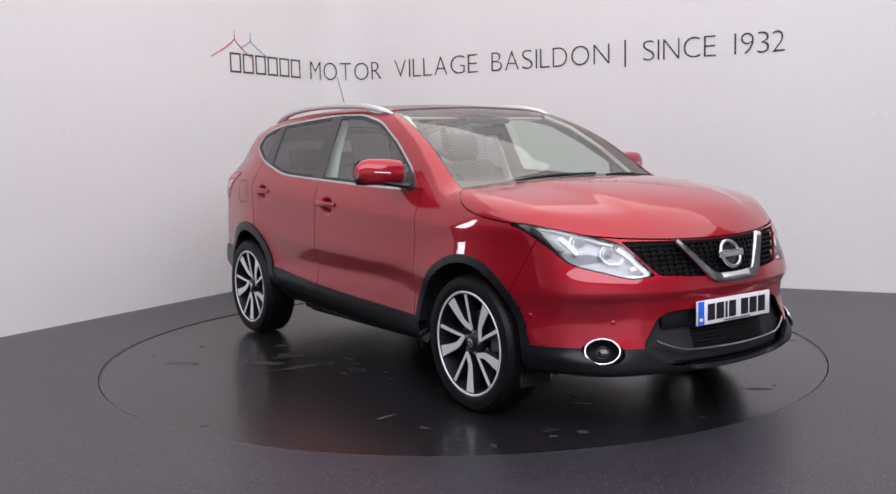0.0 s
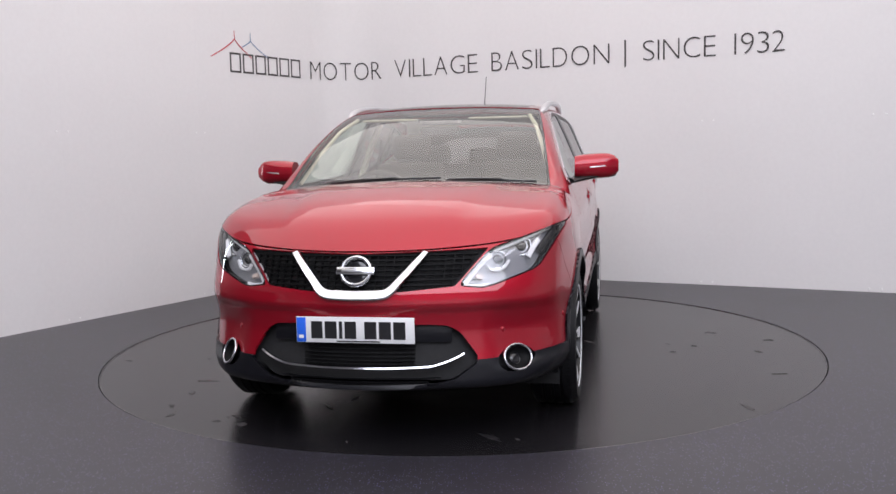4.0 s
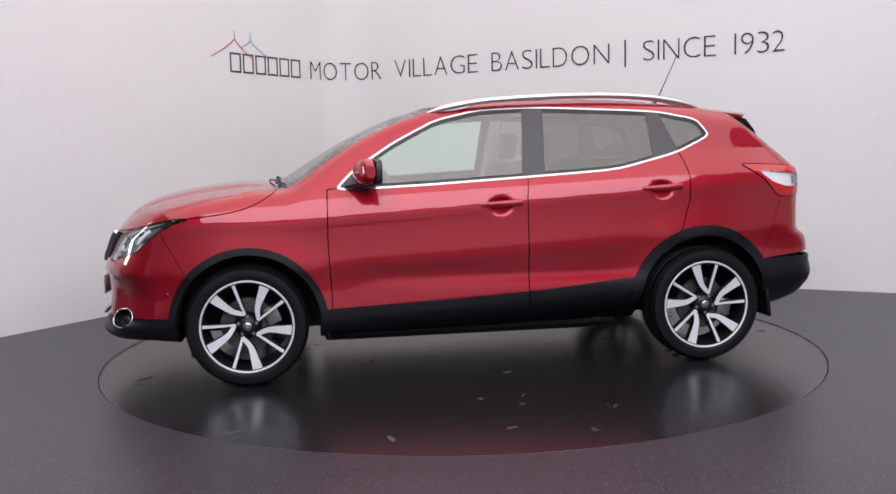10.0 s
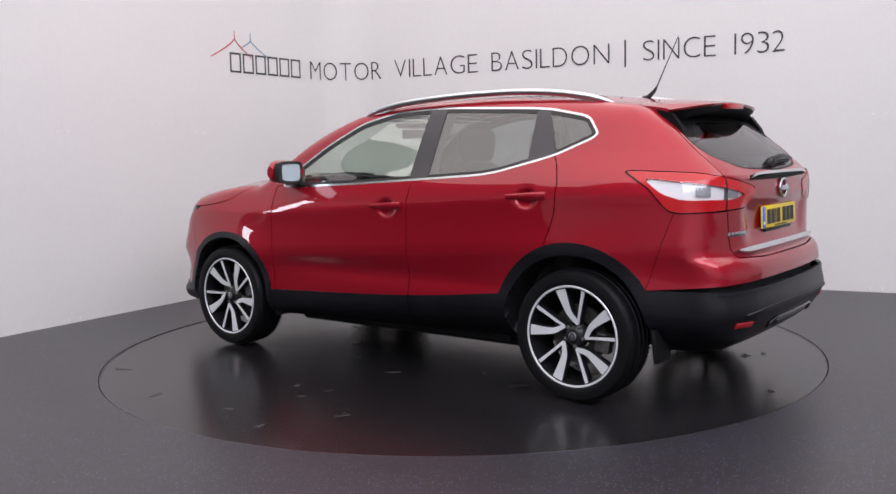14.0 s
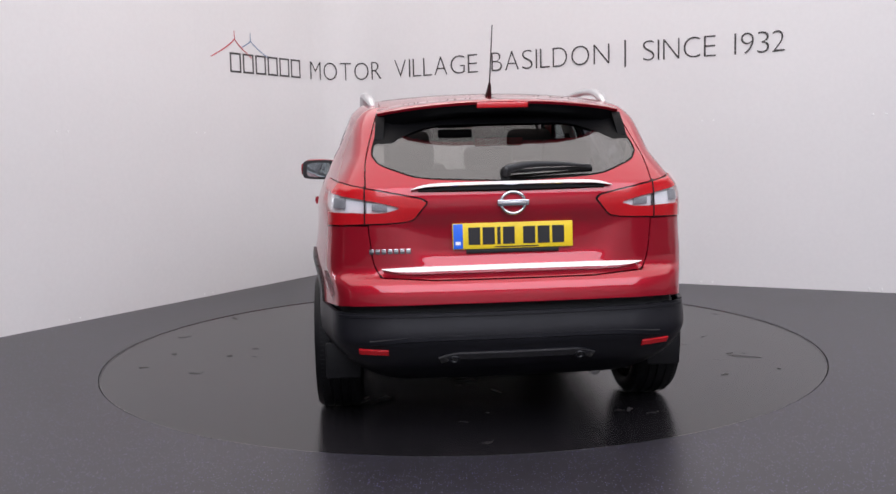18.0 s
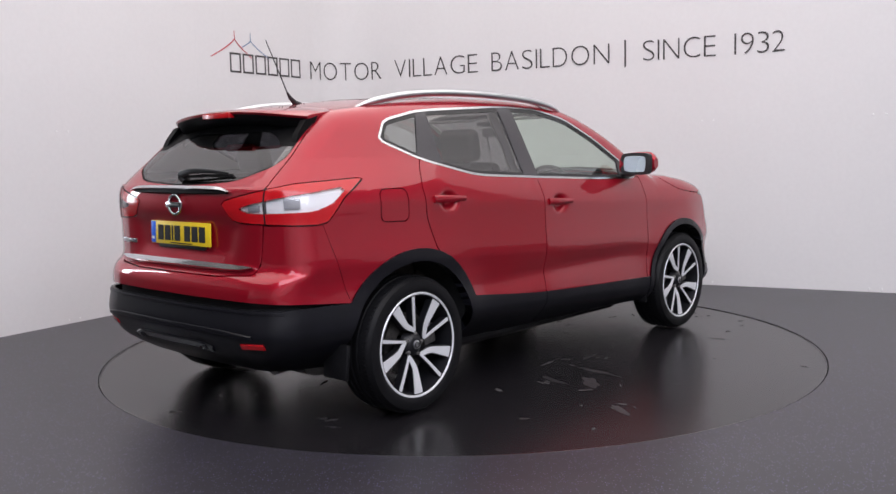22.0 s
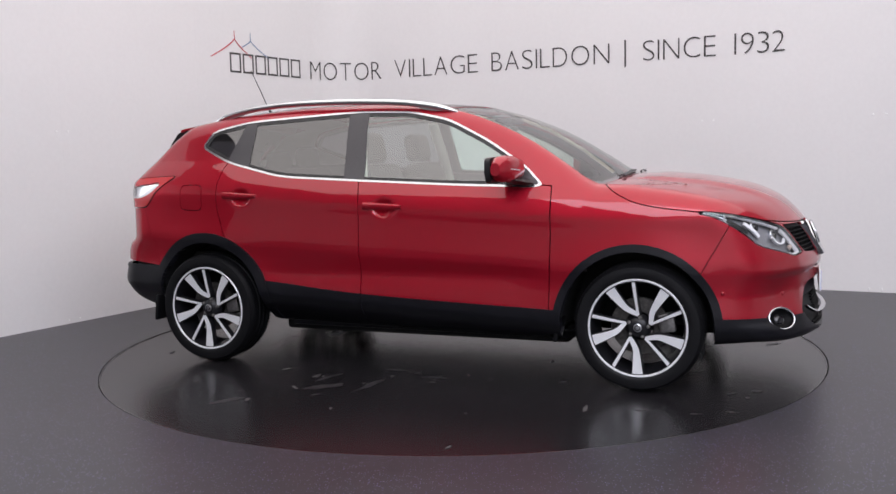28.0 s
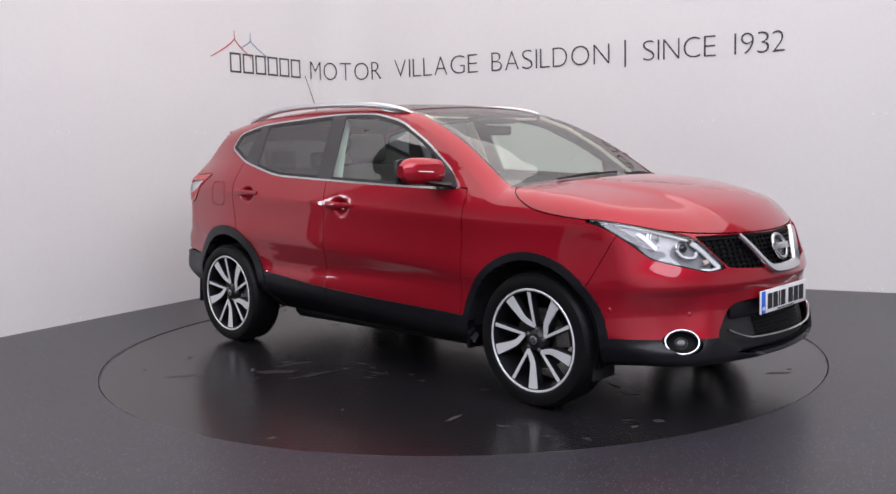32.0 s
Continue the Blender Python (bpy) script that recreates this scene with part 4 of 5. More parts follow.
def build_lamps():
    for s in (1, -1):
        piece = LAMP_SKIN["headlight", s]
        house = skin_part("headlight", piece, HOUSING, "clear headlight with chrome reflectors", out=-0.045, rim=-0.043)
        edge, lens = split(piece, lambda v: 0.0045 - headlight(v))
        skin_part("lamp_edge", edge, GLOSSBLACK, "black lamp edge", house, out=-0.002, rim=0.02)
        skin_part("lens", lens, LENS, "clear lens", house, out=-0.001, rim=0)
        for y, z, r in ((0.680, 0.858, 0.046), (0.588, 0.802, 0.040)):
            p, n = skin_at("x", s * y, z)
            d = (n + Vector((0.8, 0, 0))).normalized()
            m = facing(p - d * 0.045, d)
            part("reflector_bowl", moved(dome(r * 1.15, r, -0.03), m), CHROME, house, "chrome reflector")
            part("bezel", moved(ring(r, r * 0.92, 0.006), m), CHROME, house, "chrome bezel")
            part("projector", moved(dome(r * 0.62, r * 0.58, 0.022), facing(p - d * 0.05, d)), GLOSSBLACK, house, "dark glass projector")
            part("bezel", moved(ring(r * 0.64, r * 0.60, 0.004), facing(p - d * 0.046, d)), SATIN, house)
        for pts, w, mat in (([(0.556, 0.832), (0.50, 0.772), (0.450, 0.712)], 0.030, LAMP_WHITE), ([(0.452, 0.708), (0.50, 0.700), (0.555, 0.703)], 0.016, LAMP_WHITE),
                            ([(0.572, 0.842), (0.68, 0.882), (0.80, 0.925)], 0.011, LAMP_WHITE), ([(0.549, 0.784), (0.566, 0.762), (0.613, 0.765), (0.637, 0.797)], 0.011, LAMP_WHITE),
                            ([(0.50, 0.742), (0.53, 0.735)], 0.022, AMBER), ([(0.715, 0.805), (0.735, 0.85), (0.752, 0.88)], 0.022, LAMP_WHITE)):
            part("light_guide" if mat is LAMP_WHITE else "indicator", ribbon_on([(s * a, b) for a, b in pts], "x", 1, w, -0.016, 0.012), mat, house)
        part("lamp_mask", ribbon_on([(s * 0.762, 0.822), (s * 0.790, 0.868), (s * 0.825, 0.915)], "x", 1, 0.030, -0.024, 0.01), SEAL, house, "dark mask at the lamp's outer tip")
        # tail light: a white middle in a red surround
        piece = LAMP_SKIN["tail_light", s]
        white = round_poly([(0.47, 1.030), (0.56, 1.052), (0.73, 1.085), (1.03, 1.120), (0.93, 1.045), (0.84, 1.015), (0.55, 1.008)], 2, 0.12)
        clear, red = split(piece, lambda v: in_poly(lamp_s(v), white))
        line, red = split(red, lambda v: 0.005 - tail_light(v))
        lamp = skin_part("tail_light", red, LAMP_RED, "red and clear tail light", out=0.004, rim=0.03)
        skin_part("lamp_edge", line, GLOSSBLACK, "", lamp, out=0.0)
        skin_part("reversing_lamp", clear, LAMP_WHITE, "white reflector behind clear lens", lamp, out=-0.012, rim=0)
        skin_part("lens", clear, LENS, "clear lens", lamp, out=0.004, rim=0.012)
        part("lamp_gap", ribbon_on([(s * 0.630, 0.958), (s * 0.628, 1.04), (s * 0.626, 1.122)], "x", -1, 0.007, 0.007, 0.02, 4), GLOSSBLACK, lamp, "dark gap between gate and body")
        part("reflector_cell", ribbon_on([(s * 0.535, 1.030), (s * 0.60, 1.033)], "x", -1, 0.030, -0.004, 0.006, 3), HOUSING, lamp, "grey faceted cell")
        part("reflector_cell", ribbon_on([(s * 0.715, 1.052), (s * 0.765, 1.054)], "x", -1, 0.046, -0.004, 0.006, 3), HOUSING, lamp, "grey faceted cell")
        # fog lamp
        p, n = skin_at("x", s * 0.655, 0.375)
        n = (n + Vector((0, s * 0.22, 0.05))).normalized()
        m = facing(p + n * 0.014, n)
        fog = part("fog_lamp", moved(dome(0.074, 0.054, -0.030), m), GRILLE_BLACK, car, "round fog lamp in a chrome ring")
        part("chrome_ring", moved(ring(0.076, 0.056, 0.006), m), CHROME, fog, "chrome ring")
        part("bulb", moved(dome(0.026, 0.024, 0.008), facing(p - n * 0.012, n)), GLOSSBLACK, fog)
        part("bulb_ring", moved(ring(0.028, 0.026, 0.002), facing(p - n * 0.011, n)), GLOSSBLACK, fog)
        # reflector in the rear bumper
        part("reflector", ribbon_on([(s * 0.545, 0.428), (s * 0.60, 0.43), (s * 0.665, 0.432)], "x", -1, 0.030, 0.016, 0.014), LAMP_RED, car, "red rear reflector")
        for y, z, end in ((0.47, 0.535, 0), (0.79, 0.52, 1)):
            p, n = skin_at("x", s * 0.60, 0.50) if not end else skin_at("y", 0.42, 0.525, s)
            part("parking_sensor", moved(dome(0.011, 0.011, 0.004), facing(p, n)), PAINT, car)


def build_front():
    # honeycomb-like grille: slats and staggered ties
    levels = [0.690 + 0.0205 * i for i in range(8)]

    def reach(z):
        return float(np.interp(z, (0.680, 0.684, 0.700, 0.852), (0.10, 0.19, 0.41, 0.535)))
    ties = bmesh.new()
    for k, z in enumerate(levels):
        r = reach(z) - 0.012
        part("grille_slat", ribbon_on([(-r, z), (-r / 2, z), (0, z), (r / 2, z), (r, z)], "x", 1, 0.0065, -0.006, 0.012, 4), GRILLE_BLACK, car)
        if k:
            y = -r + (0.018 if k % 2 else 0.0)
            while y < r:
                p, n = skin_at("x", y, z - 0.010)
                m = facing(p - n * 0.007, n)
                v = [ties.verts.new(m @ Vector((-0.012 * i, 0.0025 * j, 0.0105 * k))) for i in (0, 1) for j in (-1, 1) for k in (-1, 1)]
                for f in ((0, 1, 3, 2), (0, 4, 5, 1), (2, 3, 7, 6), (1, 5, 7, 3), (0, 2, 6, 4)):
                    ties.faces.new([v[q] for q in f])
                y += 0.036
    tagged(part("grille_mesh", ties, GRILLE_BLACK, car, smooth=False), kind="stuff")
    v = [(-0.290, 0.838), (-0.240, 0.784), (-0.176, 0.712), (-0.155, 0.690), (-0.130, 0.676), (-0.09, 0.671), (0, 0.669), (0.09, 0.671), (0.130, 0.676), (0.155, 0.690), (0.176, 0.712), (0.240, 0.784), (0.290, 0.838)]
    part("chrome_v_trim", ribbon_on(v, "x", 1, (lambda t: 0.028 + 0.020 * math.sin(math.pi * t) ** 0.8), 0.018, 0.03, 5, lean=0.16), CHROME, car, "chrome V-shaped grille trim")
    p, n = skin_at("x", 0, 0.765)
    m = facing(p + n * 0.012, n)
    badge = part("front_badge", moved(ring(0.063, 0.060, 0.0095), m), CHROME, car, "round chrome badge")
    part("badge_bar", moved(box(-0.006, -0.084, -0.0165, 0.011, 0.084, 0.0165, 0.004), m), CHROME, badge)
    part("badge_mark", moved(box(0.0, -0.062, -0.006, 0.0115, 0.062, 0.006, 0.002), m), SATIN, badge)
    part("badge_back", moved(dome(0.055, 0.052, 0.004), facing(p + n * 0.002, n)), GLOSSBLACK, badge)
    # lower intake
    part("intake_panel", ribbon_on([(-0.40, 0.505), (-0.2, 0.508), (0, 0.508), (0.2, 0.508), (0.40, 0.505)], "x", 1, 0.085, -0.018, 0.02, 4), CLADDING, car, "black panel above the air intake")
    for k, z in enumerate((0.455, 0.440, 0.425, 0.410, 0.395, 0.380)):
        r = 0.25
        part("intake_slat", ribbon_on([(-r, z), (0, z), (r, z)], "x", 1, 0.005, -0.022, 0.012, 4), GRILLE_BLACK, car)
    for k, z in enumerate((0.318, 0.300, 0.283)):
        r = 0.36 - 0.05 * k
        part("intake_slat", ribbon_on([(-r, z), (0, z), (r, z)], "x", 1, 0.006, -0.014, 0.012, 4), GRILLE_BLACK, car)
    strip = [(-0.450, 0.416), (-0.41, 0.396), (-0.35, 0.376), (-0.28, 0.367), (0, 0.363), (0.28, 0.367), (0.35, 0.376), (0.41, 0.396), (0.450, 0.416)]
    part("chrome_strip", ribbon_on(strip, "x", 1, 0.010, 0.010, 0.02, 5, lean=0.15), CHROME, car, "thin chrome intake strip")
    part("lower_lip", ribbon_on([(-0.52, 0.352), (-0.40, 0.292), (-0.2, 0.276), (0, 0.272), (0.2, 0.276), (0.40, 0.292), (0.52, 0.352)], "x", 1, 0.012, 0.006, 0.02, 5), CLADDING, car, "raised edge of the lower bumper")
    number_plate(Matrix.Translation((0.880, -0.005, 0.522)), PLATE_W, "white front number plate with dark bars")
    for s in (1, -1):
        part("air_deflector", box(0.30, s * 0.72 - 0.09, 0.165, 0.315, s * 0.72 + 0.09, 0.27, 0.004), LINING, car, "black flap ahead of the wheel")


def number_plate(m, mat, label):
    plate = part("number_plate", moved(box(-0.006, -0.260, -0.0555, 0.004, 0.260, 0.0555, 0.003), m), mat, car, label)
    band = -1
    part("plate_band", moved(box(0.0, band * 0.257, -0.053, 0.0055, band * 0.216, 0.053, 0.001), m), PLATE_B, plate, "blue band")
    part("plate_band_mark", moved(box(0.004, -0.248, -0.036, 0.0062, -0.226, -0.022), m), PLATE_W, plate)
    y = -0.192
    for wide in (0.050, 0.052, 0.014, 0.050, 0, 0.052, 0.052, 0.052):
        if wide:
            part("plate_bar", moved(box(0.003, y, -0.037, 0.0058, y + wide, 0.037), m), INK, plate)
        y += wide + (0.011 if wide else 0.026)
    part("plate_foot", moved(box(0.003, -0.08, -0.0505, 0.0056, 0.11, -0.0455), m), INK, plate)


def build_rear():
    for z, pts, w, label in ((1.113, 0.430, 0.022, "chrome lip under the rear window"), (0.760, 0.560, 0.034, "chrome tailgate strip")):
        n = [(-pts, z + (0.006 if z < 1 else -0.012)), (-pts * 0.8, z), (0, z + 0.002), (pts * 0.8, z), (pts, z + (0.006 if z < 1 else -0.012))]
        part("chrome_strip", ribbon_on(n, "x", -1, (lambda t, w=w: w * (0.12 + 0.88 * min(1, 3.5 * t, 3.5 * (1 - t)))), 0.026 if z > 1 else 0.022, 0.045, 6, lean=-0.15), CHROME, car, label)
    part("lip_underside", ribbon_on([(-0.40, 1.099), (-0.2, 1.102), (0, 1.103), (0.2, 1.102), (0.40, 1.099)], "x", -1, (lambda t: 0.006 + 0.016 * math.sin(math.pi * t)), 0.017, 0.02, 5), GRILLE_BLACK, car)
    p, n = skin_at("x", 0, 1.042, -1)
    m = facing(p + n * 0.006, n)
    badge = part("rear_badge", moved(ring(0.052, 0.046, 0.0075), m), CHROME, car, "round chrome badge")
    part("badge_bar", moved(box(-0.004, -0.068, -0.013, 0.009, 0.068, 0.013, 0.003), m), CHROME, badge)
    part("badge_mark", moved(box(0.0, -0.05, -0.005, 0.0095, 0.05, 0.005, 0.001), m), SATIN, badge)
    for i in range(7):
        y = 0.605 - 0.026 * i
        p, n = skin_at("x", y, 0.845, -1)
        part("name_mark", moved(box(-0.003, -0.0105, -0.011, 0.004, 0.0105, 0.011, 0.002), facing(p, n)), CHROME, car, "plain chrome name mark")
    p, n = skin_at("x", 0, 0.90, -1)
    number_plate(Matrix.Translation((p.x - 0.012, 0.0, 0.902)) @ Matrix.Rotation(math.pi, 4, "Z") @ Matrix.Rotation(radians(-2), 4, "Y"), PLATE_Y, "yellow rear number plate with dark bars")
    part("plate_holder", box(p.x - 0.012, -0.20, 0.828, p.x + 0.01, 0.20, 0.846, 0.003), INK, car, "black plate holder")
    # spoiler
    bm = bmesh.new()
    rows = []
    for i in range(17):
        u = -1 + i / 8
        y = 0.560 * u
        lead, trail = -2.80 - 0.03 * (1 - u * u), -3.02 - 0.115 * (1 - u ** 4)
        zt = float(TOP(np.array([lead]))[0]) - 0.045 * u * u + 0.002
        ring_pts = [(lead, zt - 0.004), (lead - 0.04, zt + 0.0015), ((lead + trail) / 2, zt - 0.010), (trail + 0.02, zt - 0.024), (trail, zt - 0.032), (trail + 0.008, zt - 0.043), (lead - 0.10, zt - 0.062), (lead - 0.03, zt - 0.05)]
        rows.append([bm.verts.new((a, y, b)) for a, b in ring_pts])
    for a, b in zip(rows, rows[1:]):
        for j in range(8):
            bm.faces.new((a[j], a[(j + 1) % 8], b[(j + 1) % 8], b[j]))
    bm.faces.new(rows[0])
    bm.faces.new(rows[-1][::-1])
    spoiler = part("roof_spoiler", bm, PAINT, car, "red roof spoiler with black underside")
    under = bmesh.new()
    ra = []
    for i in range(17):
        u = -1 + i / 8
        y = 0.55 * u
        trail = -3.015 - 0.115 * (1 - u ** 4)
        zt = float(TOP(np.array([-2.82]))[0]) - 0.045 * u * u
        ra.append([under.verts.new((trail + 0.003, y, zt - 0.037)), under.verts.new((trail + 0.03, y, zt - 0.066 - 0.02 * abs(u) ** 3)), under.verts.new((-2.99, y, zt - 0.10 - 0.055 * u ** 6)), under.verts.new((-2.93, y, zt - 0.05))])
    for a, b in zip(ra, ra[1:]):
        for j in range(4):
            under.faces.new((a[j], a[(j + 1) % 4], b[(j + 1) % 4], b[j]))
    under.faces.new(ra[0])
    under.faces.new(ra[-1][::-1])
    part("spoiler_underside", under, GRILLE_BLACK, spoiler, "gloss black underside")
    for s in (1, -1):
        fin = bmesh.new()
        pts = [(-2.955, 1.448), (-3.035, 1.425), (-3.085, 1.360), (-3.10, 1.325), (-3.045, 1.352), (-2.99, 1.40)]
        lo = [fin.verts.new((x, s * (0.565 + 0.10 * (1.44 - z)), z)) for x, z in pts]
        hi = [fin.verts.new((x, s * (0.525 + 0.10 * (1.44 - z)), z)) for x, z in pts]
        fin.faces.new(lo)
        fin.faces.new(hi[::-1])
        for i in range(6):
            fin.faces.new((lo[i], hi[i], hi[(i + 1) % 6], lo[(i + 1) % 6]))
        part("spoiler_fin", fin, GRILLE_BLACK, spoiler, "gloss black spoiler side fin")
    zt = float(TOP(np.array([-2.83]))[0])
    part("stop_lamp", box(-3.143, -0.115, zt - 0.060, -3.11, 0.115, zt - 0.034, 0.004), LAMP_RED, spoiler, "red high stop lamp")
    # wiper, aerial
    p, n = skin_at("x", 0.02, 1.165, -1)
    wiper = part("rear_wiper", sweep(smooth_path([p + n * 0.026, p + n * 0.032 + Vector((0, -0.10, 0.012)), p + n * 0.032 + Vector((0.01, -0.24, 0.011)), p + n * 0.026 + Vector((0.02, -0.375, 0.004))], 5), 0.012, 0.017, 8, lambda t: 1.1 - 0.75 * t), SEAL, car, "black rear wiper")
    part("wiper_blade", sweep([p + n * 0.016 + Vector((0.0, -0.02, -0.006)), p + n * 0.018 + Vector((0.012, -0.19, 0.0)), p + n * 0.014 + Vector((0.03, -0.385, 0.002))], 0.006, 0.009, 6), RUBBER, wiper)
    part("wiper_pivot", moved(dome(0.024, 0.024, 0.04), facing(p, n)), SEAL, wiper)
    base = Vector((-2.665, -0.005, float(TOP(np.array([-2.665]))[0]) - 0.004))
    foot = part("aerial", sweep([base + Vector((0.05, 0, 0)), base + Vector((0.02, 0, 0.012)), base + Vector((-0.012, 0, 0.040)), base + Vector((-0.028, 0, 0.065))], 0.017, 0.016, 10, lambda t: 1.2 - 0.85 * t), SEAL, car, "black whip aerial")
    part("mast", sweep([base + Vector((-0.024, 0, 0.055)), base + Vector((-0.085, 0, 0.185)), base + Vector((-0.155, 0, 0.33))], 0.0032, 0.0032, 6, lambda t: 1.15 - 0.4 * t), SEAL, foot)
    # rear bumper lower parts
    part("bumper_lip", ribbon_on([(-0.74, 0.574), (-0.62, 0.577), (-0.3, 0.578), (0, 0.578), (0.3, 0.578), (0.62, 0.577), (0.74, 0.574)], "x", -1, 0.014, 0.0145, 0.02, 4), CLADDING, car, "raised upper lip of the lower bumper")
    part("diffuser_panel", ribbon_on([(-0.33, 0.392), (-0.27, 0.408), (-0.2, 0.410), (0, 0.410), (0.2, 0.410), (0.27, 0.408), (0.33, 0.392)], "x", -1, 0.040, 0.022, 0.02, 4), GLOSSBLACK, car, "glossy panel in the rear bumper")
    part("bumper_step", ribbon_on([(-0.62, 0.470), (-0.42, 0.482), (0, 0.485), (0.42, 0.482), (0.62, 0.470)], "x", -1, 0.022, 0.016, 0.02, 4), CLADDING, car, "moulded step in the rear bumper")
    for s in (1, -1):
        p, n = skin_at("x", s * 0.27, 0.398, -1)
        part("tow_cover", moved(ring(0.020, 0.016, 0.005, 20, 6), facing(p + n * 0.022, n)), CLADDING, car, "round tow-eye cover")
    part("exhaust", sweep([(-2.6, -0.35, 0.26), (-3.1, -0.40, 0.25), (-3.16, -0.41, 0.25)], 0.03, 0.03, 14), STEEL, car, "steel exhaust pipe")
    part("silencer", sweep([(-2.95, -0.5, 0.255), (-2.95, 0.3, 0.255)], 0.10, 0.065, 16), STEEL, car, "steel silencer")


def build_sides():
    for s in (1, -1):
        name = "left" if s > 0 else "right"
        # handles
        for door, xa, z in ((0, -1.435, 0.958), (1, -2.385, 1.022)):
            p0, _ = skin_at("y", xa + 0.12, z + 0.006, s)
            p1, _ = skin_at("y", xa - 0.115, z + 0.012, s)
            out = Vector((0, s, 0))
            path = smooth_path([p0 + out * 0.004, p0 * 0.75 + p1 * 0.25 + out * 0.006, p0 * 0.5 + p1 * 0.5 + out * 0.008, p0 * 0.2 + p1 * 0.8 + out * 0.007, p1 + out * 0.004], 4)
            h = part("door_handle", sweep(path, 0.009, 0.016, 10, lambda t: 0.75 + 0.5 * min(1, t * 1.5)), PAINT, DOORS[name][door], "red door handle")
            q = p0 * 0.1 + p1 * 0.9
            part("lock_button", moved(dome(0.008, 0.008, 0.003), facing(q + out * 0.0125, out)), GLOSSBLACK, h)
        # mirror
        bm = bmesh.new()
        rows = []
        for i in range(11):
            u = i / 10
            y = 0.832 + 0.240 * u
            k = (1 - abs(2 * u - 0.92) ** 5 * 0.36) if u > 0.46 else 1 - (0.92 - 2 * u) ** 2 * 0.14
            back, front = -0.735 + 0.012 * u, -0.600 - 0.060 * u ** 2.2
            zc, hz = 1.160 + 0.004 * u, 0.079 * k
            ring_pts = []
            for j in range(16):
                a = 2 * math.pi * j / 16
                ca, sa = math.cos(a), math.sin(a)
                ca, sa = math.copysign(abs(ca) ** 0.75, ca), math.copysign(abs(sa) ** 0.75, sa)
                ring_pts.append(bm.verts.new(((back + front) / 2 + (front - back) / 2 * ca * (0.6 + 0.4 * k), s * y, zc + hz * sa * (0.96 if sa > 0 else 0.80))))
            rows.append(ring_pts)
        for a, b in zip(rows, rows[1:]):
            for j in range(16):
                bm.faces.new((a[j], a[(j + 1) % 16], b[(j + 1) % 16], b[j]))
        bm.faces.new(rows[0])
        bm.faces.new(rows[-1][::-1])
        cap = part("door_mirror", bm, PAINT, DOORS[name][0], "red door mirror with lamp strip")
        part("mirror_foot", sweep([(-0.60, s * 0.80, 1.088), (-0.635, s * 0.85, 1.096), (-0.665, s * 0.92, 1.108), (-0.68, s * 0.975, 1.118)], 0.055, 0.017, 12, lambda t: 1.0 - 0.25 * t), SEAL, cap, "black mirror foot")
        turn = Matrix.Translation((-0.740, s * 0.950, 1.158)) @ Matrix.Rotation(math.pi + s * 0.11, 4, "Z")
        for piece, k, x0, x1, mat in (("mirror_frame", 1.02, -0.030, 0.001, SEAL), ("mirror_glass", 0.76, -0.004, 0.003, MIRROR)):
            edge = round_poly([(-0.108, 0.050), (-0.085, 0.072), (0.088, 0.072), (0.110, 0.052), (0.106, -0.045), (0.080, -0.064), (-0.092, -0.058), (-0.110, -0.03)], 2, 0.25)
            bm = bmesh.new()
            lo, hi = ([bm.verts.new((x, a * k, b * k)) for a, b in edge] for x in (x0, x1))
            lo, hi = list(lo), list(hi)
            bm.faces.new(hi)
            bm.faces.new(lo[::-1])
            for q in range(len(lo)):
                w = (q + 1) % len(lo)
                bm.faces.new((lo[q], lo[w], hi[w], hi[q]))
            bmesh.ops.recalc_face_normals(bm, faces=bm.faces)
            part(piece, moved(bm, turn), mat, cap, "black mirror frame" if mat is SEAL else "mirror glass")
        part("indicator_strip", sweep(smooth_path([(-0.607, s * 0.915, 1.160), (-0.617, s * 0.955, 1.163), (-0.638, s * 1.01, 1.168), (-0.680, s * 1.060, 1.174)], 4), 0.005, 0.0045, 8), SATIN, cap, "clear indicator strip")
        # roof rail
        def on_roof(x, y):
            return skin_at("z", x, y)[0].z
        pts = [(-1.06, 0.605, -0.006), (-1.14, 0.615, 0.016), (-1.27, 0.620, 0.036), (-1.45, 0.620, 0.047), (-1.8, 0.618, 0.051), (-2.15, 0.614, 0.048), (-2.42, 0.603, 0.038), (-2.62, 0.586, 0.018), (-2.73, 0.574, -0.004)]
        path = smooth_path([(x, s * y, on_roof(x, y) + dz * 0.9) for x, y, dz in pts], 5)
        rail = part("roof_rail", sweep(path, 0.022, 0.017, 12, lambda t: 0.40 + 0.65 * min(1, 7 * t, 7 * (1 - t))), SATIN, car, "silver roof rail")
        for x0, x1 in ((-1.12, -1.36), (-2.40, -2.68)):
            foot = []
            for i in range(6):
                x = x0 + (x1 - x0) * i / 5
                y = float(np.interp(x, [q[0] for q in pts[::-1]], [q[1] for q in pts[::-1]]))
                dz = float(np.interp(x, [q[0] for q in pts[::-1]], [q[2] for q in pts[::-1]]))
                foot.append((x, s * y, on_roof(x, y) + dz * 0.45, max(dz, 0.01)))
            bmf = bmesh.new()
            rr = [[bmf.verts.new((x, y - 0.009, z - h * (0.55 - 0.95 * k))), bmf.verts.new((x, y + 0.009, z - h * (0.55 - 0.95 * k))), bmf.verts.new((x, y + 0.009, z + h * 0.5)), bmf.verts.new((x, y - 0.009, z + h * 0.5))] for (x, y, z, h), k in zip(foot, (0, 0.02, 0.1, 0.3, 0.65, 1.0) if x0 > -2 else (1.0, 0.65, 0.3, 0.1, 0.02, 0))]
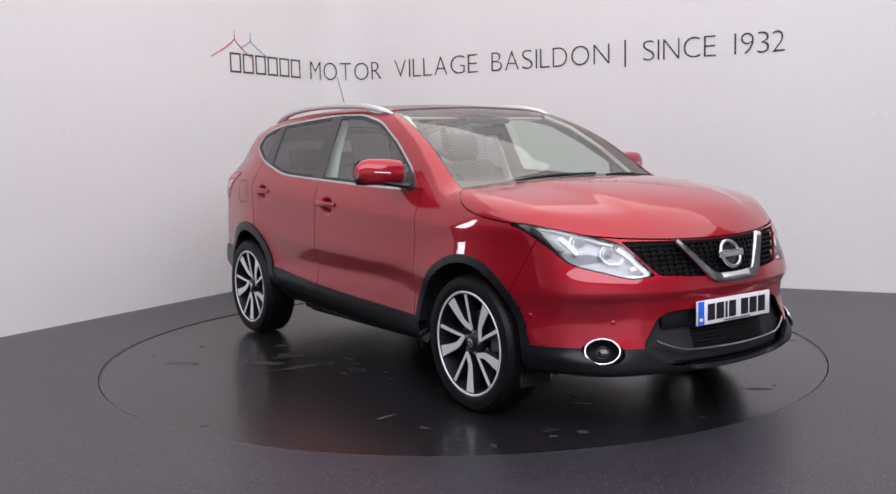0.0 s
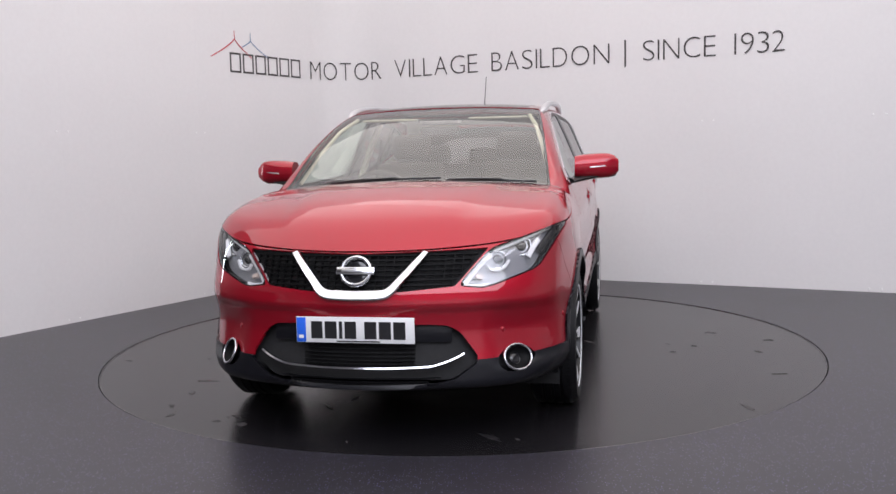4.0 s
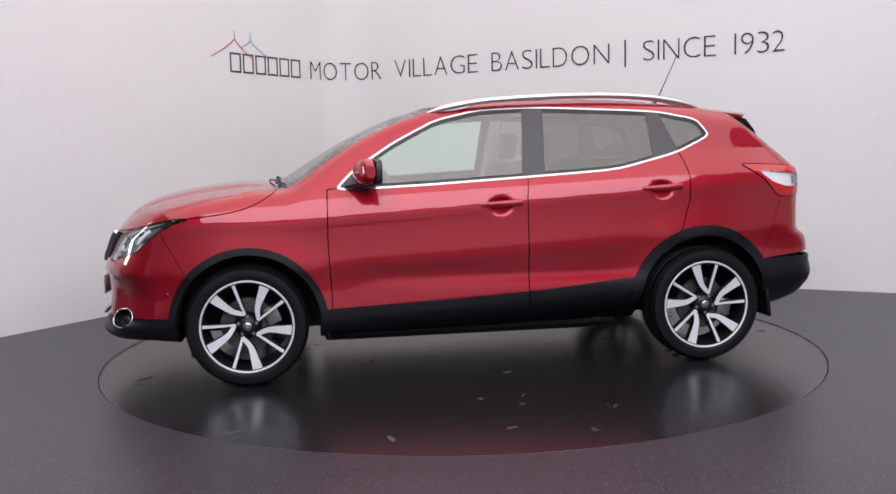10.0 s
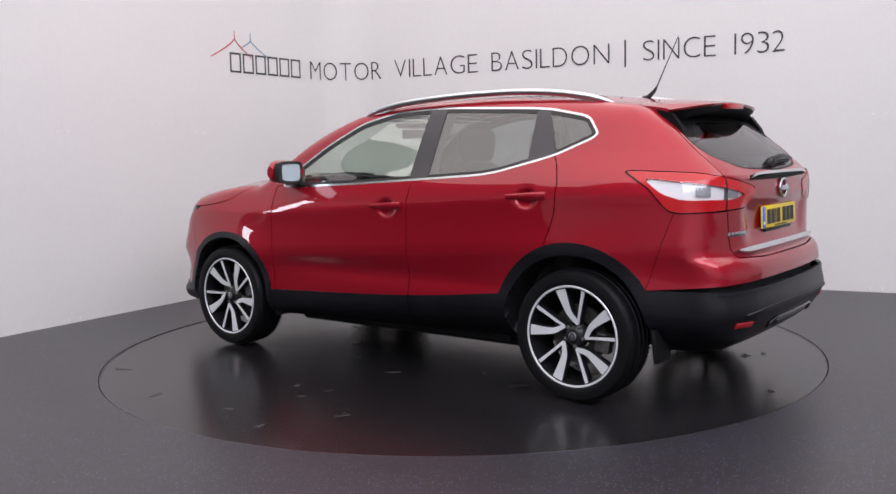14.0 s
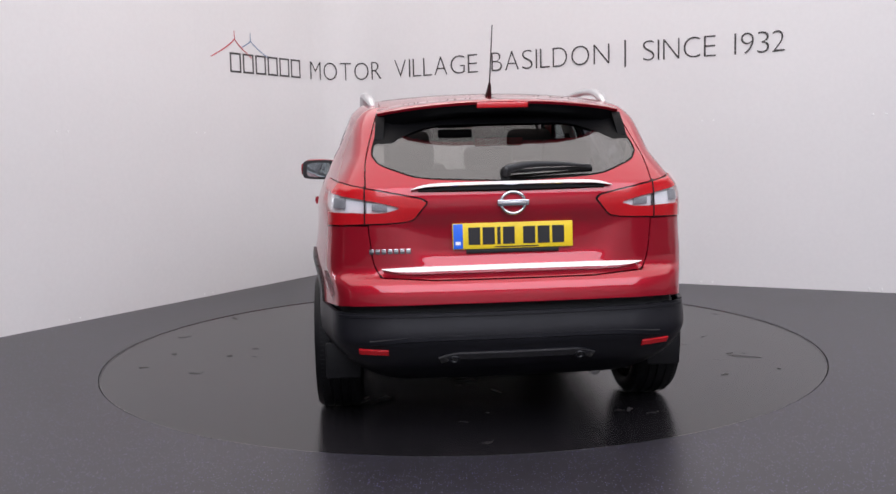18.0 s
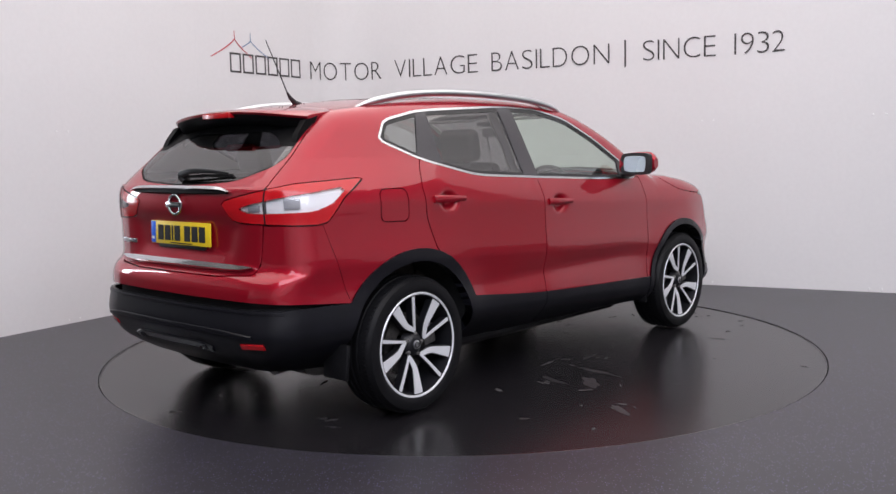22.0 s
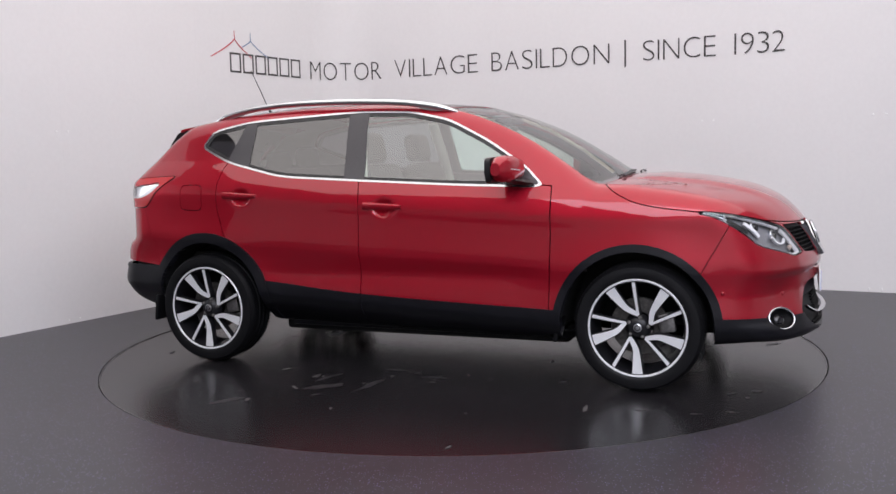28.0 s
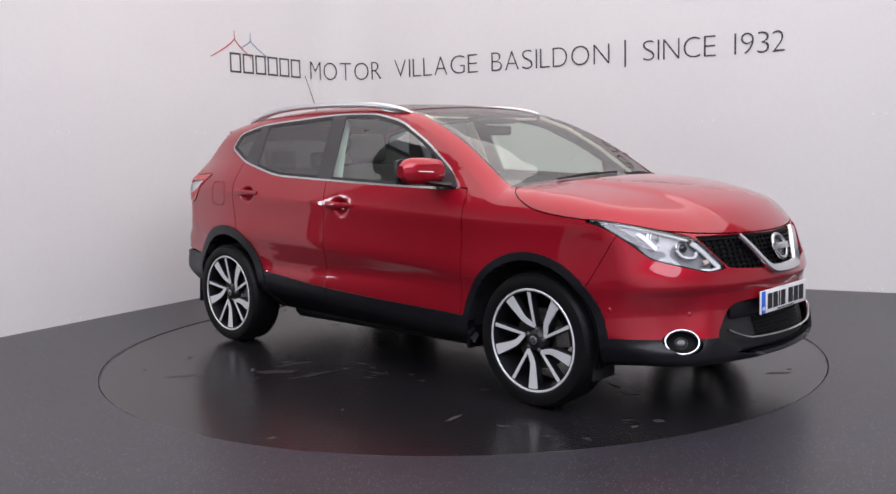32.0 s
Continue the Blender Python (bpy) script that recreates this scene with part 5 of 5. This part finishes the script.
            for a, b in zip(rr, rr[1:]):
                for j in range(4):
                    bmf.faces.new((a[j], a[(j + 1) % 4], b[(j + 1) % 4], b[j]))
            bmf.faces.new(rr[0])
            bmf.faces.new(rr[-1][::-1])
            part("rail_foot", bmf, SATIN, rail)
        # mud flaps
        for x, y, top, low in ((-0.425, 0.775, 0.36, 0.235), (-3.055, 0.755, 0.40, 0.235)):
            flap = box(x - 0.012, s * y - 0.085, low, x + 0.012, s * y + 0.075, top, 0.008)
            part("mud_flap", moved(flap, Matrix.Translation((x, 0, top)) @ Matrix.Rotation(radians(6 if x < -1 else 8), 4, "Y") @ Matrix.Translation((-x, 0, -top))), RUBBER, car, "black mud flap")
        # sill underside and suspension arms
        part("jacking_rail", sweep([(-0.55, s * 0.66, 0.252), (-2.15, s * 0.66, 0.252)], 0.02, 0.03, 8, square=4), CLADDING, car, "black sill flange")
    # added slab that keeps light and wall reflections from beneath the car
    part("underbody_light_block", box(-2.25, -0.60, 0.178, -0.42, 0.60, 0.262, 0.025, 3), LINING, car, "dark tray added under the cabin floor to block light")
    for x in (0.0, -2.646):
        part("axle_beam", sweep([(x - 0.03, -0.70, 0.30), (x - 0.05, -0.3, 0.25), (x - 0.05, 0.3, 0.25), (x - 0.03, 0.70, 0.30)], 0.045, 0.035, 12), LINING, car, "dark suspension beam")
    # windscreen wipers
    for y0, y1, dx in ((-0.42, 0.16, 0.0), (0.22, 0.66, 0.02)):
        pts = []
        for i in range(6):
            y = y0 + (y1 - y0) * i / 5
            x = -0.150 - 0.13 * y * y - 0.005 * i
            pts.append(Vector((x, y, skin_at("z", x, y)[0].z + 0.007)))
        w = part("windscreen_wiper", sweep(pts, 0.005, 0.007, 6), SEAL, car, "black windscreen wiper")
        part("wiper_arm", sweep([pts[0] + Vector((0.03, -0.02, 0.002)), pts[1] + Vector((0.02, 0, 0.008)), pts[3] + Vector((0.004, 0, 0.009))], 0.008, 0.005, 8, lambda t: 1.2 - 0.5 * t), SEAL, w)
    bm = bmesh.new()
    rows = []
    for i in range(13):
        y = -0.70 + 1.40 * i / 12
        ring_pts = []
        for off, dz in ((-0.112, -0.030), (-0.112, -0.010), (-0.15, -0.004), (-0.165, -0.012)):
            x = off - 0.13 * y * y
            ring_pts.append(bm.verts.new((x, y, skin_at("z", x, y)[0].z + dz)))
        rows.append(ring_pts)
    for a, b in zip(rows, rows[1:]):
        for j in range(3):
            bm.faces.new((a[j], a[j + 1], b[j + 1], b[j]))
    part("cowl_panel", bm, SEAL, car, "black cowl panel under the windscreen")


def cushion(w, d, h, m, mat, name, parent, label="", bevel=0.05):
    bm = box(-d / 2, -w / 2, 0, d / 2, w / 2, h, min(bevel, 0.45 * min(w, d, h)), 4)
    return part(name, moved(bm, m), mat, parent, label)


def build_cabin():
    for s in (1, -1):
        y = 0.37 * s
        seat = cushion(0.50, 0.52, 0.16, pose(-1.30, y, 0.50), SEAT, "front_seat", car, "dark cloth front seat", 0.06)
        cushion(0.48, 0.13, 0.62, Matrix.Translation((-1.52, y, 0.60)) @ Matrix.Rotation(radians(-17), 4, "Y"), SEAT, "seat_back", seat, "", 0.05)
        cushion(0.27, 0.10, 0.19, Matrix.Translation((-1.715, y, 1.205)) @ Matrix.Rotation(radians(-10), 4, "Y"), SEAT, "headrest", seat, "", 0.045)
        for q in (0.06, -0.06):
            part("headrest_post", sweep([(-1.70, y + q, 1.14), (-1.715, y + q, 1.24)], 0.006, 0.006, 6), STEEL, seat)
        part("belt", sweep([(-1.76, s * 0.60, 1.36), (-1.74, s * 0.635, 1.10), (-1.70, s * 0.66, 0.75)], 0.022, 0.003, 6), SEAT, car, "dark seat belt")
    bench = cushion(1.26, 0.50, 0.17, pose(-2.15, 0, 0.50), SEAT, "rear_bench", car, "dark cloth rear bench", 0.06)
    cushion(1.24, 0.14, 0.60, Matrix.Translation((-2.42, 0, 0.60)) @ Matrix.Rotation(radians(-20), 4, "Y"), SEAT, "bench_back", bench, "", 0.05)
    for y in (-0.40, 0.0, 0.40):
        cushion(0.25, 0.09, 0.12 if y == 0 else 0.15, Matrix.Translation((-2.62, y, 1.17)) @ Matrix.Rotation(radians(-8), 4, "Y"), SEAT, "headrest", bench, "", 0.04)
    bm = bmesh.new()
    prof = [(-0.24, 1.02), (-0.40, 1.045), (-0.60, 1.04), (-0.74, 1.01), (-0.80, 0.95), (-0.80, 0.80), (-0.74, 0.62), (-0.30, 0.60)]
    a, b = [bm.verts.new((x, -0.70, z)) for x, z in prof], [bm.verts.new((x, 0.70, z)) for x, z in prof]
    for i in range(len(prof)):
        j = (i + 1) % len(prof)
        bm.faces.new((a[i], a[j], b[j], b[i]))
    bm.faces.new(a)
    bm.faces.new(b[::-1])
    dash = part("dashboard", bm, DASH, car, "dark dashboard")
    bm = box(-0.85, -0.56, 0.98, -0.55, -0.20, 1.095, 0.04, 3)
    part("instrument_hood", bm, DASH, dash)
    part("screen", box(-0.815, -0.11, 0.86, -0.80, 0.11, 1.0, 0.006), GLOSSBLACK, dash, "dark centre screen")
    wheel_m = Matrix.Translation((-0.93, -0.37, 0.985)) @ Matrix.Rotation(radians(24), 4, "Y") @ Matrix.Rotation(math.pi, 4, "Z")
    sw = part("steering_wheel", moved(ring(0.185, 0.182, 0.016, 40, 10), wheel_m), DASH, car, "dark steering wheel")
    part("wheel_boss", moved(box(-0.05, -0.08, -0.06, 0.015, 0.08, 0.055, 0.02, 3), wheel_m), DASH, sw)
    for e in ((-0.17, -0.03, -0.06, 0.02), (0.06, -0.03, 0.17, 0.02)):
        part("wheel_spoke", moved(box(-0.01, e[0], e[1], 0.01, e[2], e[3], 0.006), wheel_m), SATIN, sw)
    part("cabin_mirror", box(-0.95, -0.12, 1.36, -0.92, 0.12, 1.42, 0.014, 3), SEAL, car, "dark cabin mirror")
    part("sensor_box", box(-1.00, -0.13, 1.43, -0.88, 0.13, 1.465, 0.015), SEAL, car, "dark sensor housing behind the windscreen")
    for s in (1, -1):
        part("sun_visor", box(-1.20, s * 0.34 - 0.18, 1.462, -1.03, s * 0.34 + 0.18, 1.474, 0.006), HEADLINER, car, "pale sun visor")
        part("door_card", box(-2.2, s * 0.755 - 0.015, 0.45, -0.6, s * 0.755 + 0.015, 1.055, 0.01), DASH, car, "dark inner door card")
    for s in (1, -1):
        part("pillar_trim", sweep([(-1.64, s * 0.735, 1.06), (-1.67, s * 0.665, 1.28), (-1.70, s * 0.585, 1.47)], 0.05, 0.022, 8), HEADLINER, car, "pale inner pillar trim")
        part("pillar_trim", sweep([(-0.42, s * 0.712, 1.10), (-0.62, s * 0.660, 1.26), (-0.84, s * 0.600, 1.40), (-1.02, s * 0.54, 1.475)], 0.012, 0.011, 8), HEADLINER, car, "pale inner trim of the windscreen pillar")
    part("console", box(-1.5, -0.11, 0.42, -0.78, 0.11, 0.72, 0.03), DASH, car, "dark centre console")
    part("boot_floor", box(-3.2, -0.6, 0.60, -2.5, 0.6, 0.66, 0.01), DASH, car, "dark boot floor")


build_wheel()
build_lamps()
build_front()
build_rear()
build_sides()
build_cabin()
for ob in car.children:
    ob.matrix_basis = Matrix.Translation((AXLE_X, AXLE_Y, 0)) @ ob.matrix_basis


# ---- lettering, fixings and marks ----
def wall_patch(outline, proud=0.004):
    """A thin flat shape on the display wall from an outline of (s, z) points, 3 mm thick."""
    bm = bmesh.new()
    top = [bm.verts.new(wall_at(s, z, proud)) for s, z in outline]
    low = [bm.verts.new(wall_at(s, z, 0.001)) for s, z in outline]
    n = len(outline)
    bm.faces.new(top)
    bm.faces.new(low[::-1])
    for i in range(n):
        bm.faces.new((top[i], low[i], low[(i + 1) % n], top[(i + 1) % n]))
    return bm


def letter_mesh(ch):
    data = bpy.data.curves.new("glyph", "FONT")
    data.body, data.size, data.offset, data.resolution_u = ch, 1.0, -0.020, 6
    ob = new("glyph", data)
    dg = bpy.context.evaluated_depsgraph_get()
    me = bpy.data.meshes.new_from_object(ob.evaluated_get(dg))
    bpy.data.objects.remove(ob)
    bpy.data.curves.remove(data)
    return me


def build_lettering():
    sign = new("wall_lettering")
    tagged(sign, "thin dark grey capital lettering along the white wall", "wall sign")
    base, cap = 2.062, 0.183
    words = (("MOTOR", -0.535, 0.545), ("VILLAGE", 0.675, 1.675), ("BASILDON", 1.80, 3.05), ("|", 3.165, 3.20), ("SINCE", 3.335, 4.02), ("1932", 4.14, 4.60))
    rel = {"I": 0.25, "1": 0.42, "M": 1.05, "O": 1.12, "T": 0.84, "R": 0.78, "V": 0.86, "L": 0.62, "A": 0.92, "G": 1.0, "E": 0.68, "B": 0.72, "S": 0.70, "D": 0.92, "N": 0.96, "C": 0.96, "|": 1.0, "9": 0.85, "3": 0.78, "2": 0.80}
    for word, s0, s1 in words:
        total = sum(rel[c] for c in word)
        at = s0
        for c in word:
            room = (s1 - s0) * rel[c] / total
            me = letter_mesh("I" if c == "1" else c)
            co = np.array([v.co[:] for v in me.vertices])
            lo, hi = co.min(0), co.max(0)
            span = max(hi[0] - lo[0], 1e-6)
            tall = cap * (1.36 if c == "|" else 1.0)
            foot = base - (0.045 if c == "|" else 0)
            wide = room * (0.80 if c not in "I1|" else (0.42 if c == "1" else 0.14 / max(rel[c], 0.14) * 0.9))
            if c in "I|1":
                wide = 0.016
            left = at + (room - wide) / 2
            verts = []
            for q in co:
                verts.append((left + (q[0] - lo[0]) / span * wide, foot + (q[1] - lo[1]) / (hi[1] - lo[1]) * tall))
            n = len(verts)
            faces = [tuple(p.vertices) for p in me.polygons]
            pts = [wall_at(s, z, 0.005) for s, z in verts]
            link_mesh("letter", pts, faces, LETTER, sign, smooth=False)
            bpy.data.meshes.remove(me)
            at += room
    # the first word stands as plain upright blocks
    at, wide = -1.685, (1.685 - 0.655) / 6
    for i in range(6):
        a, b = at + 0.014, at + wide - 0.014
        t = 0.016
        for k, (p, q, z0, z1) in enumerate(((a, a + t, base, base + cap), (b - t, b, base, base + cap), (a + t, b - t, base + cap - t, base + cap), (a + t, b - t, base, base + t))):
            part("plain_bar", wall_patch([(p, z0), (q, z0), (q, z1), (p, z1)]), LETTER, sign, smooth=False)
        at += wide
    # two pointed roof lines above it, each with a short mast
    logo = new("wall_emblem")
    tagged(logo, "red and blue-grey pointed line emblem on the wall", "wall emblem")
    for peak, zp, reach_l, reach_r, drop, mat in ((-1.60, 2.372, 0.31, 0.22, 0.185, LOGO_RED), (-1.385, 2.372, 0.12, 0.25, 0.15, LOGO_BLUE)):
        for side, reach in ((-1, reach_l), (1, reach_r)):
            pts = []
            for i in range(9):
                u = i / 8
                pts.append((peak + side * reach * u, zp - drop * (u ** 0.8) * min(1, reach / 0.25)))
            up, dn = [(s, z + 0.007) for s, z in pts], [(s, z - 0.007 * (1 - 0.6 * i / 8)) for i, (s, z) in enumerate(pts)]
            part("roof_line", wall_patch(up + dn[::-1]), mat, logo, smooth=False)
        part("mast_line", wall_patch([(peak - 0.004, zp), (peak + 0.004, zp), (peak + 0.002, zp + 0.075), (peak - 0.002, zp + 0.075)]), mat, logo, smooth=False)


def build_fixings():
    for s in (-3.51, -2.085, 3.94, 5.34):
        for z in (1.495, 0.028):
            for d in (-0.05, 0.05):
                q = wall_at(s + d, z, 0.001)
                n = wall_at(s + d, z, 0.1) - wall_at(s + d, z, 0)
                cap = part("screw_cap", moved(dome(0.009, 0.009, 0.005, 12, 3), facing(q, n)), SCREW, None)
                tagged(cap, "small white screw cap on the wall panel", "screw cap", "wall screw caps")
    for s in (-3.51, -2.085, 2.50, 3.94, 5.34):
        j = part("trim_joint", wall_patch([(s - 0.0015, 0.03), (s + 0.0015, 0.03), (s + 0.0015, WALL_TOP - 0.01), (s - 0.0015, WALL_TOP - 0.01)], 0.0012), WALLPAINT, None, smooth=False)
        tagged(j, "faint upright joint between wall panels", "wall joint", kind="structure")


def build_marks():
    rng = random.Random(7)
    def blot(x, y, r, z, mat, thing, stretch=1.0, turn=0.0):
        bm = bmesh.new()
        n = 36
        vs = []
        waves = [(k, rng.uniform(0, 0.30) / k ** 0.5, rng.uniform(0, 6.283)) for k in (2, 3, 4, 5, 7, 9)]
        for i in range(n):
            a = 2 * math.pi * i / n
            q = r * max(0.25, 0.75 + sum(h * math.sin(k * a + w) for k, h, w in waves) + rng.uniform(-0.06, 0.06))
            u, v = q * math.cos(a) * stretch, q * math.sin(a) / stretch
            vs.append(bm.verts.new((x + u * math.cos(turn) - v * math.sin(turn), y + u * math.sin(turn) + v * math.cos(turn), z)))
        bm.faces.new(vs)
        return part("scuff", bm, mat, thing, smooth=False)
    for x, y, r, long in ((-0.70, -1.65, 0.06, 2.2), (-0.11, -1.14, 0.07, 2.6), (1.77, -0.79, 0.025, 1.5), (1.94, 0.50, 0.045, 2.0), (1.63, -1.21, 0.02, 1.3), (-0.34, -1.24, 0.09, 1.5), (-0.42, -1.05, 0.06, 2.0),
                          (-1.31, 0.58, 0.085, 1.6), (-1.22, 0.66, 0.05, 1.4), (-0.92, 0.70, 0.05, 1.5), (-1.75, -0.74, 0.022, 1.2), (-0.51, 1.64, 0.03, 1.8), (-0.96, 0.07, 0.05, 1.9), (0.17, -0.89, 0.045, 2.0), (0.89, -0.79, 0.02, 1.4), (1.38, -1.22, 0.025, 1.3)):
        lean = rng.uniform(0, 3)
        blot(x, y, r, -0.0030, SMEAR, turntable, long, lean)
        for k in range(3):
            blot(x + rng.gauss(0, r * 1.2), y + rng.gauss(0, r * 1.2), r * rng.uniform(0.15, 0.4), -0.0024, MARK, turntable, rng.uniform(1.0, 2.4), lean)
    for i in range(40):
        a, d = rng.uniform(0, 6.283), RADIUS * math.sqrt(rng.uniform(0.04, 0.93))
        blot(d * math.cos(a), d * math.sin(a), rng.uniform(0.010, 0.035), -0.0028, MARK if rng.random() < 0.7 else DARKMARK, turntable, rng.uniform(1.0, 2.4), rng.uniform(0, 3))


build_lettering()
build_fixings()
build_marks()


def motions():
    turn = TURN
    walk(car, [(t, pose(0, 0, 0, 0, 0, a)) for t, a in turn])
    walk(turntable, [(t, pose(0, 0, 0, 0, 0, a)) for t, a in turn])


TURN = [(0.0, -54.1), (0.5, -59.3), (1.0, -65.3), (2.0, -77.2), (3.0, -89.1), (4.0, -100.9), (5.0, -112.6), (6.0, -124.6), (7.0, -136.4), (8.0, -148.2), (9.0, -159.8),
        (10.0, -171.2), (11.0, -182.75), (12.0, -194.3), (13.0, -205.8), (14.0, -217.2), (15.0, -228.8), (16.0, -240.6), (17.0, -252.5), (18.0, -264.3), (19.0, -276.2),
        (20.0, -288.1), (21.0, -299.9), (22.0, -311.6), (23.0, -323.2), (24.0, -334.8), (25.0, -346.3), (26.0, -357.7), (27.0, -369.1), (28.0, -380.6), (29.0, -392.1),
        (29.5, -397.1), (30.0, -400.7), (30.5, -402.4), (31.0, -402.8), (32.0, -402.8)]
motions()
